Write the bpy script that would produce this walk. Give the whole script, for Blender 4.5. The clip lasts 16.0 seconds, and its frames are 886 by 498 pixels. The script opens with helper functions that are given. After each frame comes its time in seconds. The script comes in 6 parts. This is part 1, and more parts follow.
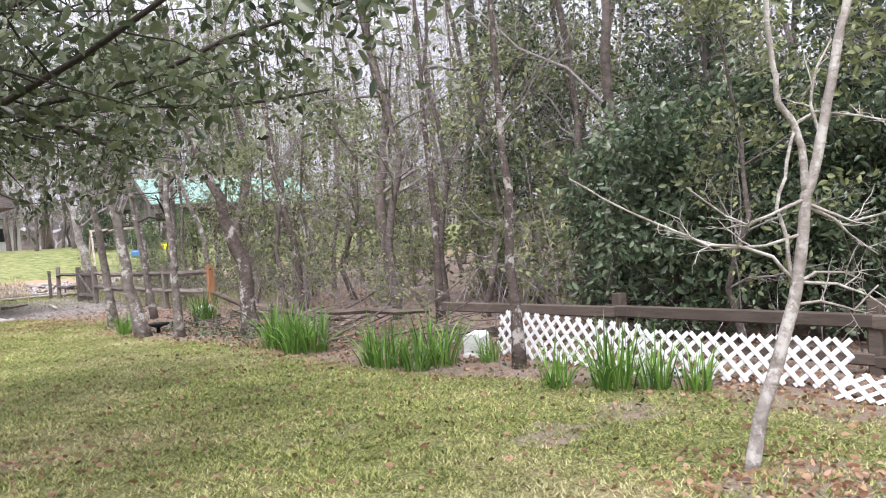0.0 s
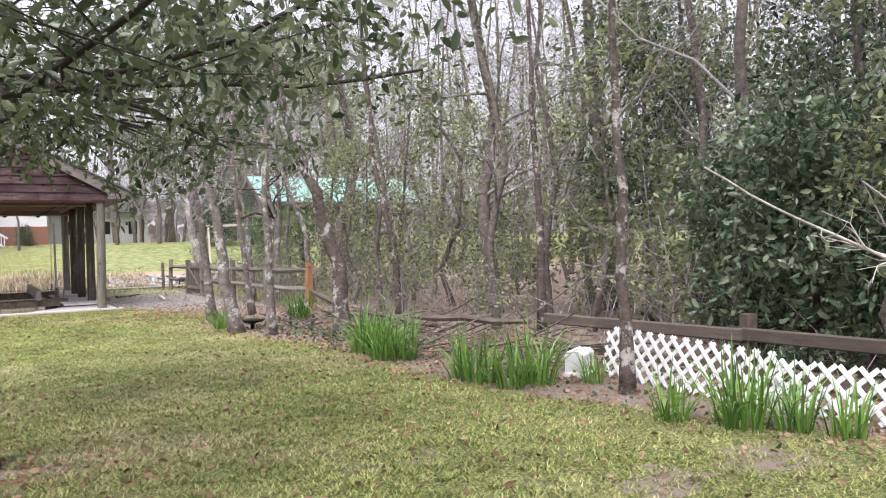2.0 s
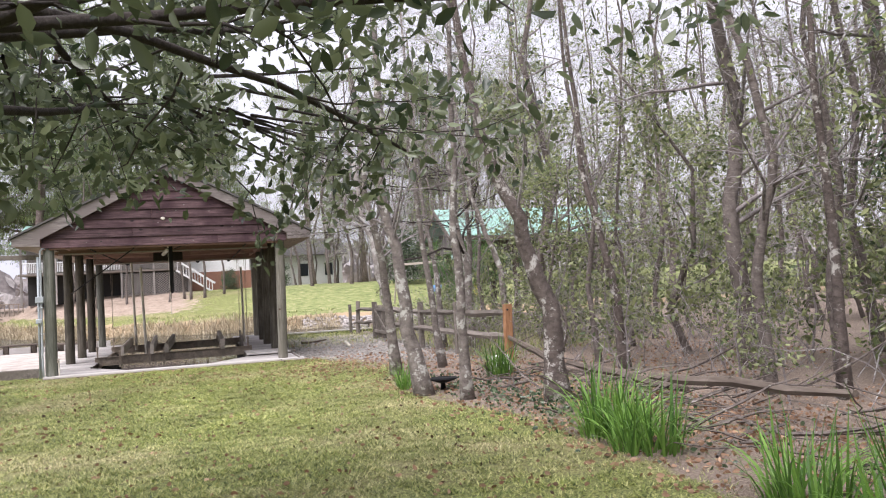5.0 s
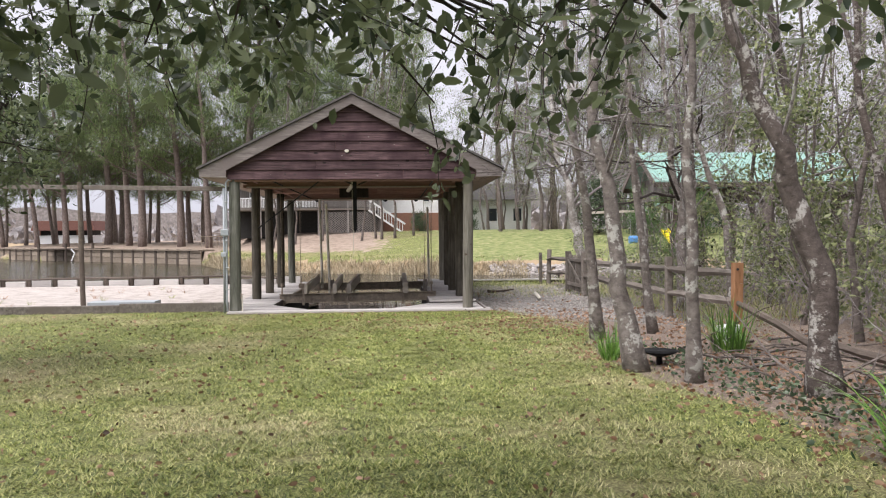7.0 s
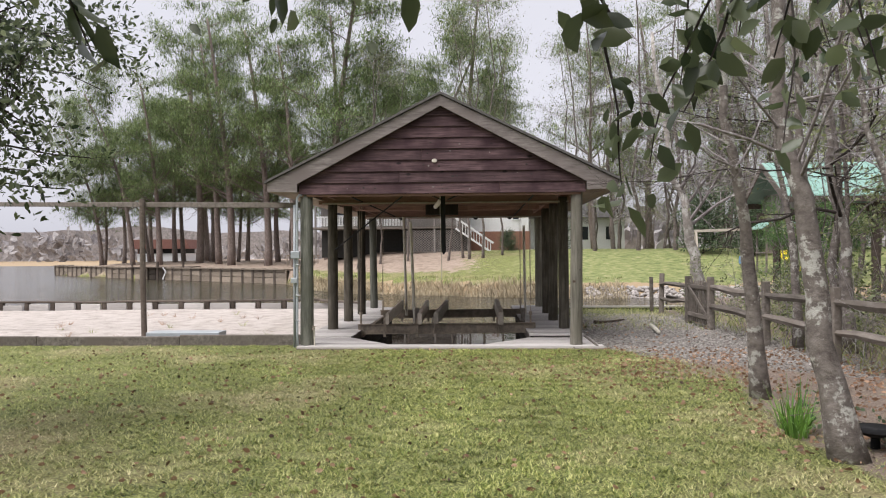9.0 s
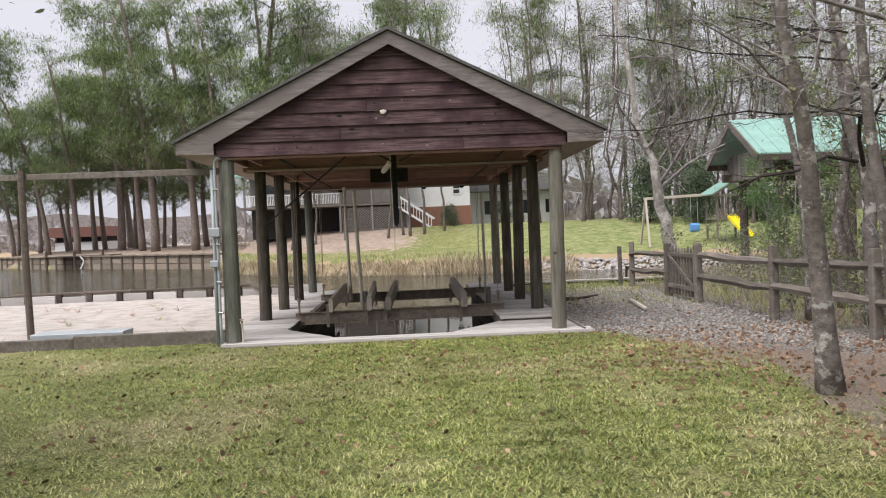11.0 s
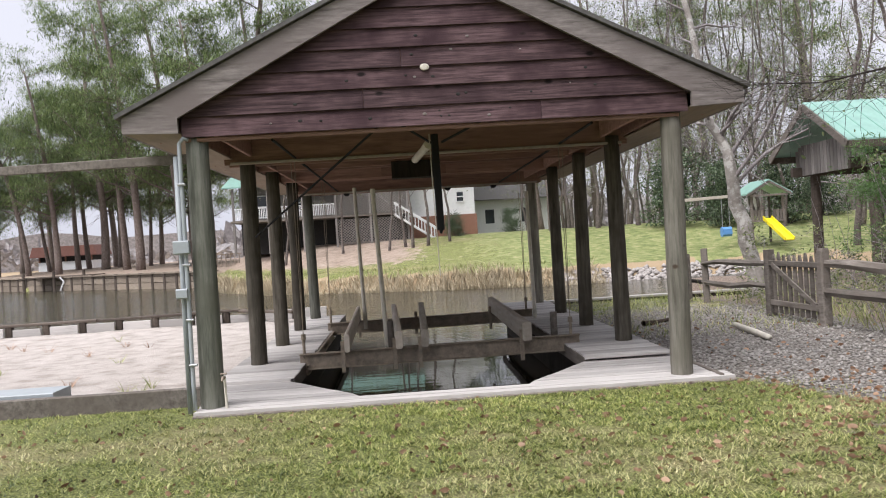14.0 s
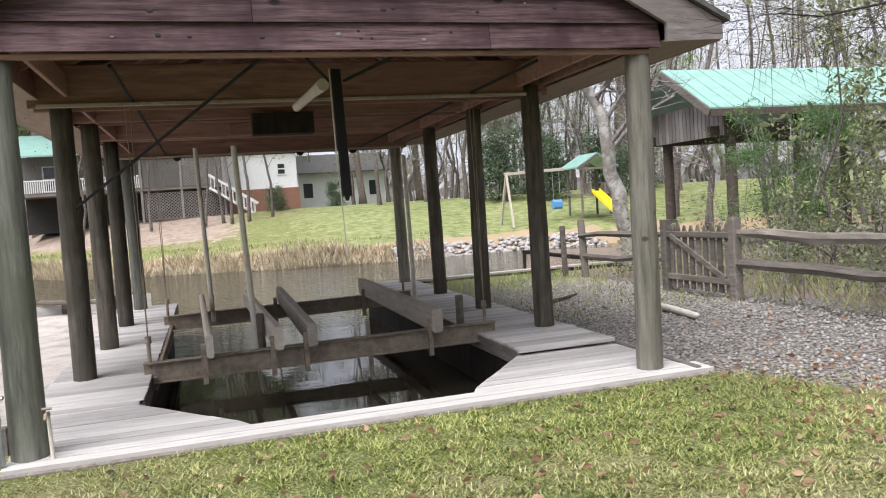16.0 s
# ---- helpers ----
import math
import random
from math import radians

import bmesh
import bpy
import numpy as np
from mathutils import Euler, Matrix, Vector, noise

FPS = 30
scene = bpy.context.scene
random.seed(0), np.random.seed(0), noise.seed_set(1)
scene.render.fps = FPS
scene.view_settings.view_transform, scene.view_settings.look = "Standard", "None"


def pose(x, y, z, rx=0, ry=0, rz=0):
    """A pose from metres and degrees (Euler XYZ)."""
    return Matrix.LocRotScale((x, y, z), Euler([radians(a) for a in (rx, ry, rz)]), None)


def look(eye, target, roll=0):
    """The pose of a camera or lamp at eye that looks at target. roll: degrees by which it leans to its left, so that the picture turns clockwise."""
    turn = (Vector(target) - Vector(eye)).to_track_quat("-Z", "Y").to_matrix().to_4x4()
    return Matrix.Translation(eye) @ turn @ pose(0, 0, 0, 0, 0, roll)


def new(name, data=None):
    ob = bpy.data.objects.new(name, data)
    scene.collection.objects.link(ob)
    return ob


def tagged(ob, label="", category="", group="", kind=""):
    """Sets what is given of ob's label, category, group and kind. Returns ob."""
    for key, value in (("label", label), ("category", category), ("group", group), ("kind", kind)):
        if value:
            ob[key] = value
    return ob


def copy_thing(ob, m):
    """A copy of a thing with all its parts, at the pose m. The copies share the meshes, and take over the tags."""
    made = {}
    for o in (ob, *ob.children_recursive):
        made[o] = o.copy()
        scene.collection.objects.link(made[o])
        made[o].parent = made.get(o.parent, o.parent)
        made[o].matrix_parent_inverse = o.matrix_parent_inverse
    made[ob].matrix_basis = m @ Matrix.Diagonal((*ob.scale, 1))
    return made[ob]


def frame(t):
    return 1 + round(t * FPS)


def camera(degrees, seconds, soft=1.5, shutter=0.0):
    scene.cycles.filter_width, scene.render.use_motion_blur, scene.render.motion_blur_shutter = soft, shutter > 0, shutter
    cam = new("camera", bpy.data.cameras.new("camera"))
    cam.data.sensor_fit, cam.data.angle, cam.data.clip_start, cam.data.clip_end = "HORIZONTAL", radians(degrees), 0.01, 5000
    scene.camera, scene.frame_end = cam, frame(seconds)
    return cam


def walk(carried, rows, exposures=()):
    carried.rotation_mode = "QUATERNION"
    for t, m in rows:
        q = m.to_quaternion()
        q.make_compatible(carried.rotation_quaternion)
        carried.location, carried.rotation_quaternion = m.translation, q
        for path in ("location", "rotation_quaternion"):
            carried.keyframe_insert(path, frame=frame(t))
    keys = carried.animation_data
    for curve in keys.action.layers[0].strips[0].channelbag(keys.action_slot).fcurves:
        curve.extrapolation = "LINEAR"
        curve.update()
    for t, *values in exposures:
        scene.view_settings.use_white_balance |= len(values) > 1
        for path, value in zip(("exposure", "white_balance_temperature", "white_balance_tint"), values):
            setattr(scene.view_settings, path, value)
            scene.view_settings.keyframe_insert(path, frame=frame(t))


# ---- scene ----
cam = camera(59.8, 16.0, soft=1.1)
PATH = [
    (0, (1.508, 0.198, 1.637), (2.778, 1.743, 1.583), -3.6),
    (0.5, (1.549, 0.235, 1.603), (2.702, 1.867, 1.554), -3.5),
    (1, (1.729, 0.395, 1.581), (2.785, 2.09, 1.495), -3.5),
    (1.5, (1.942, 0.589, 1.589), (2.959, 2.309, 1.503), -2.5),
    (2, (2.109, 0.835, 1.569), (3.152, 2.541, 1.546), -1.4),
    (2.5, (2.271, 1.185, 1.562), (3.257, 2.925, 1.543), -1.6),
    (3, (2.453, 1.585, 1.567), (3.29, 3.402, 1.537), -2.6),
    (3.2, (2.523, 1.762, 1.571), (3.334, 3.591, 1.574), -2.7),
    (5.3, (3.142, 4.107, 1.625), (3.698, 6.027, 1.714), -2.5),
    (5.5, (3.185, 4.311, 1.626), (3.701, 6.242, 1.711), -1.9),
    (6, (3.25, 4.797, 1.62), (3.69, 6.748, 1.648), -0.4),
    (6.5, (3.303, 5.284, 1.605), (3.605, 7.26, 1.563), -0.6),
    (7, (3.303, 5.803, 1.602), (3.435, 7.798, 1.565), -0.5),
    (7.5, (3.326, 6.342, 1.618), (3.384, 8.341, 1.599), 0.2),
    (8, (3.318, 6.967, 1.634), (3.256, 8.965, 1.668), 1.0),
    (8.5, (3.274, 7.593, 1.666), (3.174, 9.589, 1.719), 0.8),
    (9, (3.142, 8.206, 1.695), (3.053, 10.204, 1.707), -0.4),
    (9.5, (3.037, 8.821, 1.672), (3.012, 10.82, 1.651), -1.4),
    (9.7, (3.001, 9.067, 1.667), (3.004, 11.067, 1.635), -1.8),
    (11.8, (2.566, 11.51, 1.554), (2.652, 13.508, 1.505), -2.2),
    (12, (2.525, 11.744, 1.559), (2.607, 13.742, 1.521), -2.2),
    (12.5, (2.436, 12.39, 1.576), (2.504, 14.389, 1.554), -2.2),
    (13, (2.296, 12.953, 1.569), (2.309, 14.953, 1.557), -2.7),
    (13.5, (2.179, 13.515, 1.579), (2.215, 15.514, 1.561), -2.9),
    (14, (2.067, 14.172, 1.592), (2.168, 16.169, 1.572), -3.5),
    (14.5, (1.891, 14.695, 1.598), (2.078, 16.686, 1.592), -5.3),
    (15, (1.677, 15.228, 1.592), (1.901, 17.215, 1.631), -4.1),
    (15.5, (1.494, 15.744, 1.589), (1.858, 17.710, 1.559), -4.2),
    (16, (1.326, 16.275, 1.590), (1.904, 18.187, 1.475), -3.9),
]
walk(cam, [(t, look(eye, target, roll)) for t, eye, target, roll in PATH], [(0, 1.42, 6250, 18), (3.2, 1.42, 6250, 18), (6, 1.2, 6400, 16), (9, 0.88, 6500, 13), (12.5, 0.88, 6450, 13), (14.5, 1.08, 6300, 13), (16, 1.24, 6250, 12)])

# ---- world, sun and exposure ----
world = bpy.data.worlds.new("overcast_sky")
scene.world = world
world.use_nodes = True
wn = world.node_tree.nodes
wl = world.node_tree.links
wn.clear()
sky = wn.new("ShaderNodeTexSky")
sky.sky_type = "NISHITA"
sky.sun_disc = False
sky.sun_elevation = radians(61)
sky.sun_rotation = radians(225)
sky.air_density, sky.dust_density, sky.ozone_density = 1.0, 4.0, 1.0
haze = wn.new("ShaderNodeHueSaturation")
haze.inputs["Saturation"].default_value = 0.1
bg = wn.new("ShaderNodeBackground")
bg.inputs["Strength"].default_value = 0.15
wout = wn.new("ShaderNodeOutputWorld")
wl.new(sky.outputs[0], haze.inputs["Color"])
cloud = wn.new("ShaderNodeMix")
cloud.data_type = "RGBA"
cloud.inputs[0].default_value = 0.8
cloud.inputs[7].default_value = (2.7, 2.75, 3.05, 1)
wl.new(haze.outputs[0], cloud.inputs[6])
wl.new(cloud.outputs[2], bg.inputs["Color"])
wl.new(bg.outputs[0], wout.inputs["Surface"])

sun_data = bpy.data.lights.new("sun", "SUN")
sun_data.energy, sun_data.angle, sun_data.color = 2.3, radians(50), (1.0, 0.975, 0.94)
sun = new("sun", sun_data)
sun.matrix_world = look((-8, 2, 26), (2, 12, 0))


# ---- materials ----
def material(name):
    m = bpy.data.materials.new(name)
    m.use_nodes = True
    return m, m.node_tree.nodes, m.node_tree.links, m.node_tree.nodes["Principled BSDF"]


def ramp(nodes, stops):
    r = nodes.new("ShaderNodeValToRGB")
    while len(r.color_ramp.elements) < len(stops):
        r.color_ramp.elements.new(0.5)
    for e, (p, c) in zip(r.color_ramp.elements, stops):
        e.position, e.color = p, (*c, 1)
    return r


def noise_node(nodes, links, coord, scale, detail=4, rough=0.6, stretch=None):
    n = nodes.new("ShaderNodeTexNoise")
    n.inputs["Scale"].default_value, n.inputs["Detail"].default_value = scale, detail
    n.inputs["Roughness"].default_value = rough
    if stretch:
        mp = nodes.new("ShaderNodeMapping")
        mp.inputs["Scale"].default_value = stretch
        links.new(coord, mp.inputs[0])
        coord = mp.outputs[0]
    links.new(coord, n.inputs["Vector"])
    return n


def mix(nodes, links, fac, a, b, blend="MIX"):
    n = nodes.new("ShaderNodeMix")
    n.data_type, n.blend_type = "RGBA", blend
    for sock, v in ((n.inputs[0], fac), (n.inputs[6], a), (n.inputs[7], b)):
        if isinstance(v, bpy.types.NodeSocket):
            links.new(v, sock)
        elif isinstance(v, (int, float)):
            sock.default_value = v
        else:
            sock.default_value = (*v, 1)
    return n.outputs[2]


def coords(nodes, space="Object"):
    if space == "World":
        return nodes.new("ShaderNodeNewGeometry").outputs["Position"]
    return nodes.new("ShaderNodeTexCoord").outputs[space]


def bump(nodes, links, bsdf, height, strength, distance):
    b = nodes.new("ShaderNodeBump")
    b.inputs["Strength"].default_value, b.inputs["Distance"].default_value = strength, distance
    links.new(height, b.inputs["Height"])
    links.new(b.outputs[0], bsdf.inputs["Normal"])


def wood(name, dark, light, stain, along=(1, 1, 1), rough=0.8, space="Object", grain=14.0, knots=None):
    """Weathered wood: stretched grain, broad stains, a tone of its own for each piece."""
    m, nodes, links, bsdf = material(name)
    co = coords(nodes, space)
    info = nodes.new("ShaderNodeObjectInfo")
    off = nodes.new("ShaderNodeVectorMath")
    off.operation = "MULTIPLY_ADD"
    links.new(info.outputs["Random"], off.inputs[0])
    off.inputs[1].default_value = (37.0, 19.0, 53.0)
    links.new(co, off.inputs[2])
    co = off.outputs[0]
    g = noise_node(nodes, links, co, grain, 6, 0.7, along)
    s = noise_node(nodes, links, co, 1.7, 3, 0.6)
    r = ramp(nodes, ((0.3, dark), (0.72, light)))
    links.new(g.outputs["Fac"], r.inputs[0])
    sr = ramp(nodes, ((0.42, (0, 0, 0)), (0.68, (1, 1, 1))))
    links.new(s.outputs["Fac"], sr.inputs[0])
    col = mix(nodes, links, sr.outputs[0], r.outputs[0], stain)
    tone = nodes.new("ShaderNodeMapRange")
    tone.inputs["To Min"].default_value, tone.inputs["To Max"].default_value = 0.72, 1.22
    links.new(info.outputs["Random"], tone.inputs[0])
    hs = nodes.new("ShaderNodeHueSaturation")
    links.new(col, hs.inputs["Color"])
    links.new(tone.outputs[0], hs.inputs["Value"])
    out = hs.outputs[0]
    if knots:
        v = nodes.new("ShaderNodeTexVoronoi")
        v.inputs["Scale"].default_value = 3.2
        mp = nodes.new("ShaderNodeMapping")
        mp.inputs["Scale"].default_value = (0.55, 1, 1)
        links.new(co, mp.inputs[0])
        links.new(mp.outputs[0], v.inputs["Vector"])
        kr = ramp(nodes, ((0.05, (1, 1, 1)), (0.1, (0, 0, 0))))
        links.new(v.outputs["Distance"], kr.inputs[0])
        out = mix(nodes, links, kr.outputs[0], out, knots)
    links.new(out, bsdf.inputs["Base Color"])
    bsdf.inputs["Roughness"].default_value = rough
    bsdf.inputs["Specular IOR Level"].default_value = 0.2
    bump(nodes, links, bsdf, g.outputs["Fac"], 0.6, 0.006)
    return m


def bark(name, dark, light, lichen, amount=0.5, scale=9.0, ring=2.5):
    m, nodes, links, bsdf = material(name)
    co = coords(nodes)
    g = noise_node(nodes, links, co, scale, 7, 0.72, (ring, ring, 1))
    l = noise_node(nodes, links, co, 4.5, 5, 0.75)
    r = ramp(nodes, ((0.32, dark), (0.68, light)))
    links.new(g.outputs["Fac"], r.inputs[0])
    lr = ramp(nodes, ((1 - amount, (0, 0, 0)), (min(1.0, 1.06 - amount), (1, 1, 1))))
    links.new(l.outputs["Fac"], lr.inputs[0])
    col = mix(nodes, links, lr.outputs[0], r.outputs[0], lichen)
    links.new(col, bsdf.inputs["Base Color"])
    bsdf.inputs["Roughness"].default_value = 0.92
    bump(nodes, links, bsdf, g.outputs["Fac"], 1.0, 0.035)
    return m


def leaf(name, a, b, glow=0.35, rough=0.5, middle=None):
    """Foliage: each leaf a tone of its own, light shining through."""
    m, nodes, links, bsdf = material(name)
    geo = nodes.new("ShaderNodeNewGeometry")
    r = ramp(nodes, ((0.0, a), (1.0, b)) if middle is None else ((0.0, a), (0.45, middle), (1.0, b)))
    links.new(geo.outputs["Random Per Island"], r.inputs[0])
    n = noise_node(nodes, links, geo.outputs["Position"], 0.9, 3)
    tone = nodes.new("ShaderNodeMapRange")
    tone.inputs["From Min"].default_value, tone.inputs["From Max"].default_value = 0.3, 0.7
    tone.inputs["To Min"].default_value, tone.inputs["To Max"].default_value = 0.7, 1.35
    links.new(n.outputs["Fac"], tone.inputs[0])
    hs = nodes.new("ShaderNodeHueSaturation")
    links.new(r.outputs[0], hs.inputs["Color"])
    links.new(tone.outputs[0], hs.inputs["Value"])
    links.new(hs.outputs[0], bsdf.inputs["Base Color"])
    bsdf.inputs["Roughness"].default_value = rough
    tr = nodes.new("ShaderNodeBsdfTranslucent")
    links.new(hs.outputs[0], tr.inputs["Color"])
    ms = nodes.new("ShaderNodeMixShader")
    ms.inputs[0].default_value = glow
    links.new(bsdf.outputs[0], ms.inputs[1])
    links.new(tr.outputs[0], ms.inputs[2])
    links.new(ms.outputs[0], nodes["Material Output"].inputs["Surface"])
    return m


def grass_blade():
    m = leaf("grass_blade", (0.025, 0.05, 0.008), (0.56, 0.55, 0.22), 0.33, 0.4, (0.21, 0.265, 0.055))
    nodes, links = m.node_tree.nodes, m.node_tree.links
    pos = nodes.new("ShaderNodeNewGeometry")
    broad = noise_node(nodes, links, pos.outputs["Position"], 0.45, 4, 0.6)
    fac = ramp(nodes, ((0.48, (0.05, 0.05, 0.05)), (0.68, (0.85, 0.85, 0.85))))
    links.new(broad.outputs["Fac"], fac.inputs[0])
    dry = ramp(nodes, ((0.0, (0.1, 0.085, 0.045)), (0.5, (0.3, 0.3, 0.13)), (1.0, (0.64, 0.55, 0.38))))
    links.new(pos.outputs["Random Per Island"], dry.inputs[0])
    hs = next(n for n in nodes if n.bl_idname == "ShaderNodeHueSaturation")
    green = hs.inputs["Color"].links[0].from_socket
    links.new(mix(nodes, links, fac.outputs[0], green, dry.outputs[0]), hs.inputs["Color"])
    return m


def plain(name, color, rough=0.6, metal=0.0, vary=0.25, scale=6.0, relief=0.2):
    m, nodes, links, bsdf = material(name)
    n = noise_node(nodes, links, coords(nodes), scale, 6, 0.7)
    dark = tuple(c * (1 - vary) for c in color)
    light = tuple(min(1, c * (1 + vary * 0.6)) for c in color)
    r = ramp(nodes, ((0.3, dark), (0.7, light)))
    links.new(n.outputs["Fac"], r.inputs[0])
    links.new(r.outputs[0], bsdf.inputs["Base Color"])
    bsdf.inputs["Roughness"].default_value, bsdf.inputs["Metallic"].default_value = rough, metal
    bump(nodes, links, bsdf, n.outputs["Fac"], relief, 0.01)
    return m


def ground_material():
    m, nodes, links, bsdf = material("ground_cover")
    co = coords(nodes, "World")
    fine = noise_node(nodes, links, co, 40, 8, 0.78)
    mid = noise_node(nodes, links, co, 2.3, 6, 0.7)
    broad = noise_node(nodes, links, co, 0.45, 4, 0.6)

    def attr(name):
        a = nodes.new("ShaderNodeAttribute")
        a.attribute_name = name
        add = nodes.new("ShaderNodeMath")
        add.operation = "MULTIPLY_ADD"
        links.new(mid.outputs["Fac"], add.inputs[0])
        add.inputs[1].default_value = 0.9
        links.new(a.outputs["Fac"], add.inputs[2])
        r = ramp(nodes, ((0.86, (0, 0, 0)), (1.04, (1, 1, 1))))
        links.new(add.outputs[0], r.inputs[0])
        return r.outputs[0]

    def tones(src, *stops):
        r = ramp(nodes, stops)
        links.new(src.outputs["Fac"], r.inputs[0])
        return r.outputs[0]

    grass = tones(fine, (0.38, (0.02, 0.024, 0.009)), (0.5, (0.145, 0.165, 0.046)), (0.64, (0.46, 0.47, 0.16)))
    dry = tones(fine, (0.32, (0.08, 0.06, 0.03)), (0.5, (0.3, 0.25, 0.13)), (0.72, (0.52, 0.45, 0.28)))
    patch = tones(broad, (0.48, (0, 0, 0)), (0.68, (0.8, 0.8, 0.8)))
    lawn = mix(nodes, links, patch, grass, dry)
    litter = tones(fine, (0.32, (0.07, 0.053, 0.043)), (0.5, (0.21, 0.16, 0.125)), (0.68, (0.44, 0.36, 0.3)))
    soil = tones(fine, (0.3, (0.16, 0.12, 0.09)), (0.7, (0.33, 0.27, 0.21)))
    vor = nodes.new("ShaderNodeTexVoronoi")
    vor.inputs["Scale"].default_value = 28
    links.new(co, vor.inputs["Vector"])
    gr = ramp(nodes, ((0.0, (0.42, 0.39, 0.36)), (0.45, (0.25, 0.225, 0.2)), (0.75, (0.075, 0.065, 0.055))))
    links.new(vor.outputs["Distance"], gr.inputs[0])
    sandy = tones(mid, (0.38, (0.27, 0.23, 0.2)), (0.5, (0.46, 0.41, 0.375)), (0.64, (0.57, 0.52, 0.485)))
    sand = mix(nodes, links, 0.35, sandy, tones(fine, (0.35, (0.25, 0.21, 0.18)), (0.6, (0.68, 0.62, 0.57))))
    straw = tones(mid, (0.3, (0.2, 0.145, 0.11)), (0.7, (0.42, 0.335, 0.27)))
    marsh = tones(fine, (0.3, (0.28, 0.2, 0.12)), (0.7, (0.42, 0.32, 0.2)))
    bright = tones(mid, (0.34, (0.1, 0.135, 0.04)), (0.5, (0.2, 0.23, 0.08)), (0.66, (0.34, 0.32, 0.16)))
    bed = (0.05, 0.04, 0.03)
    col = lawn
    for key, c in (("bright", bright), ("straw", straw), ("soil", soil), ("litter", litter), ("gravel", gr.outputs[0]), ("sand", sand), ("marsh", marsh), ("bed", bed)):
        col = mix(nodes, links, attr(key), col, c)
    links.new(col, bsdf.inputs["Base Color"])
    bsdf.inputs["Roughness"].default_value = 0.95
    swell = nodes.new("ShaderNodeMath")
    swell.operation = "MULTIPLY_ADD"
    links.new(mid.outputs["Fac"], swell.inputs[0])
    swell.inputs[1].default_value = 2.5
    links.new(fine.outputs["Fac"], swell.inputs[2])
    bump(nodes, links, bsdf, swell.outputs[0], 0.8, 0.035)
    return m


def water_material():
    m, nodes, links, bsdf = material("canal_water")
    co = coords(nodes, "World")
    n = noise_node(nodes, links, co, 2.2, 3, 0.5, (0.6, 2.4, 1))
    bsdf.inputs["Base Color"].default_value = (0.06, 0.052, 0.035, 1)
    bsdf.inputs["IOR"].default_value = 1.33
    sep = nodes.new("ShaderNodeSeparateXYZ")
    links.new(co, sep.inputs[0])
    open_water = nodes.new("ShaderNodeMapRange")
    open_water.inputs["From Min"].default_value, open_water.inputs["From Max"].default_value = 29.0, 44.0
    open_water.inputs["To Min"].default_value, open_water.inputs["To Max"].default_value = 0.02, 1.0
    links.new(sep.outputs["Y"], open_water.inputs[0])
    mul = nodes.new("ShaderNodeMath")
    mul.operation = "MULTIPLY"
    links.new(n.outputs["Fac"], mul.inputs[0])
    links.new(open_water.outputs[0], mul.inputs[1])
    gloss = nodes.new("ShaderNodeMapRange")
    gloss.inputs["From Min"].default_value, gloss.inputs["From Max"].default_value = 30.0, 60.0
    gloss.inputs["To Min"].default_value, gloss.inputs["To Max"].default_value = 0.02, 0.13
    links.new(sep.outputs["Y"], gloss.inputs[0])
    links.new(gloss.outputs[0], bsdf.inputs["Roughness"])
    bump(nodes, links, bsdf, mul.outputs[0], 0.55, 0.12)
    return m


GROUND, WATER = ground_material(), water_material()
SIDING = wood("stained_siding", (0.016, 0.0085, 0.0098), (0.187, 0.117, 0.124), (0.039, 0.02, 0.0242), (0.12, 1, 2.2), knots=(0.015, 0.01, 0.01), grain=20)
FASCIA = wood("weathered_fascia", (0.12, 0.102, 0.096), (0.36, 0.32, 0.305), (0.2, 0.17, 0.162), (0.2, 1, 1.5), grain=16)
BEAM = wood("brown_beam", (0.17, 0.098, 0.077), (0.42, 0.26, 0.21), (0.28, 0.165, 0.13), (0.15, 1, 1.5), grain=12)
SOFFIT = wood("pale_soffit", (0.26, 0.2, 0.155), (0.4, 0.33, 0.26), (0.33, 0.25, 0.19), (1, 0.15, 1))
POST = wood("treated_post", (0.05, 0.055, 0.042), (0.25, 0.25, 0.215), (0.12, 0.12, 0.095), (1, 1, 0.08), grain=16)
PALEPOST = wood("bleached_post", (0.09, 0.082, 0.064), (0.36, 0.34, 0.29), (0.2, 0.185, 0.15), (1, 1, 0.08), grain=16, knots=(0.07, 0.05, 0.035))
# post wood darkened for the inner posts, the roof's shade in its colour
SHADEPOST = wood("shaded_post", (0.026, 0.022, 0.017), (0.18, 0.162, 0.132), (0.06, 0.052, 0.04), (1, 1, 0.08), grain=16)
DECK = wood("grey_deck", (0.33, 0.31, 0.295), (0.58, 0.55, 0.53), (0.46, 0.435, 0.415), (0.12, 1, 1), grain=18)
BUNK = wood("bleached_bunk", (0.32, 0.28, 0.23), (0.58, 0.52, 0.45), (0.45, 0.4, 0.34), (1, 0.12, 1))
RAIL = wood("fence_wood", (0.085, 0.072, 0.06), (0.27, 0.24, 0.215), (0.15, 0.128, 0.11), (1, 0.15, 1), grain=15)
# darker copy of the fence wood, with shade put into its colour
SHADERAIL = wood("shaded_fence_wood", (0.06, 0.047, 0.038), (0.17, 0.14, 0.118), (0.1, 0.08, 0.066), (1, 0.15, 1), grain=15)
ORANGE = wood("cedar_post", (0.2, 0.095, 0.045), (0.42, 0.23, 0.125), (0.31, 0.165, 0.09), (1, 1, 0.15))
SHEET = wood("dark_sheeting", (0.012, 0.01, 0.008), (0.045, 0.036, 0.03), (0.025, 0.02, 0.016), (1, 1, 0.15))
BULK = wood("bulkhead_wood", (0.17, 0.14, 0.11), (0.38, 0.32, 0.26), (0.27, 0.22, 0.17), (0.2, 0.2, 1))
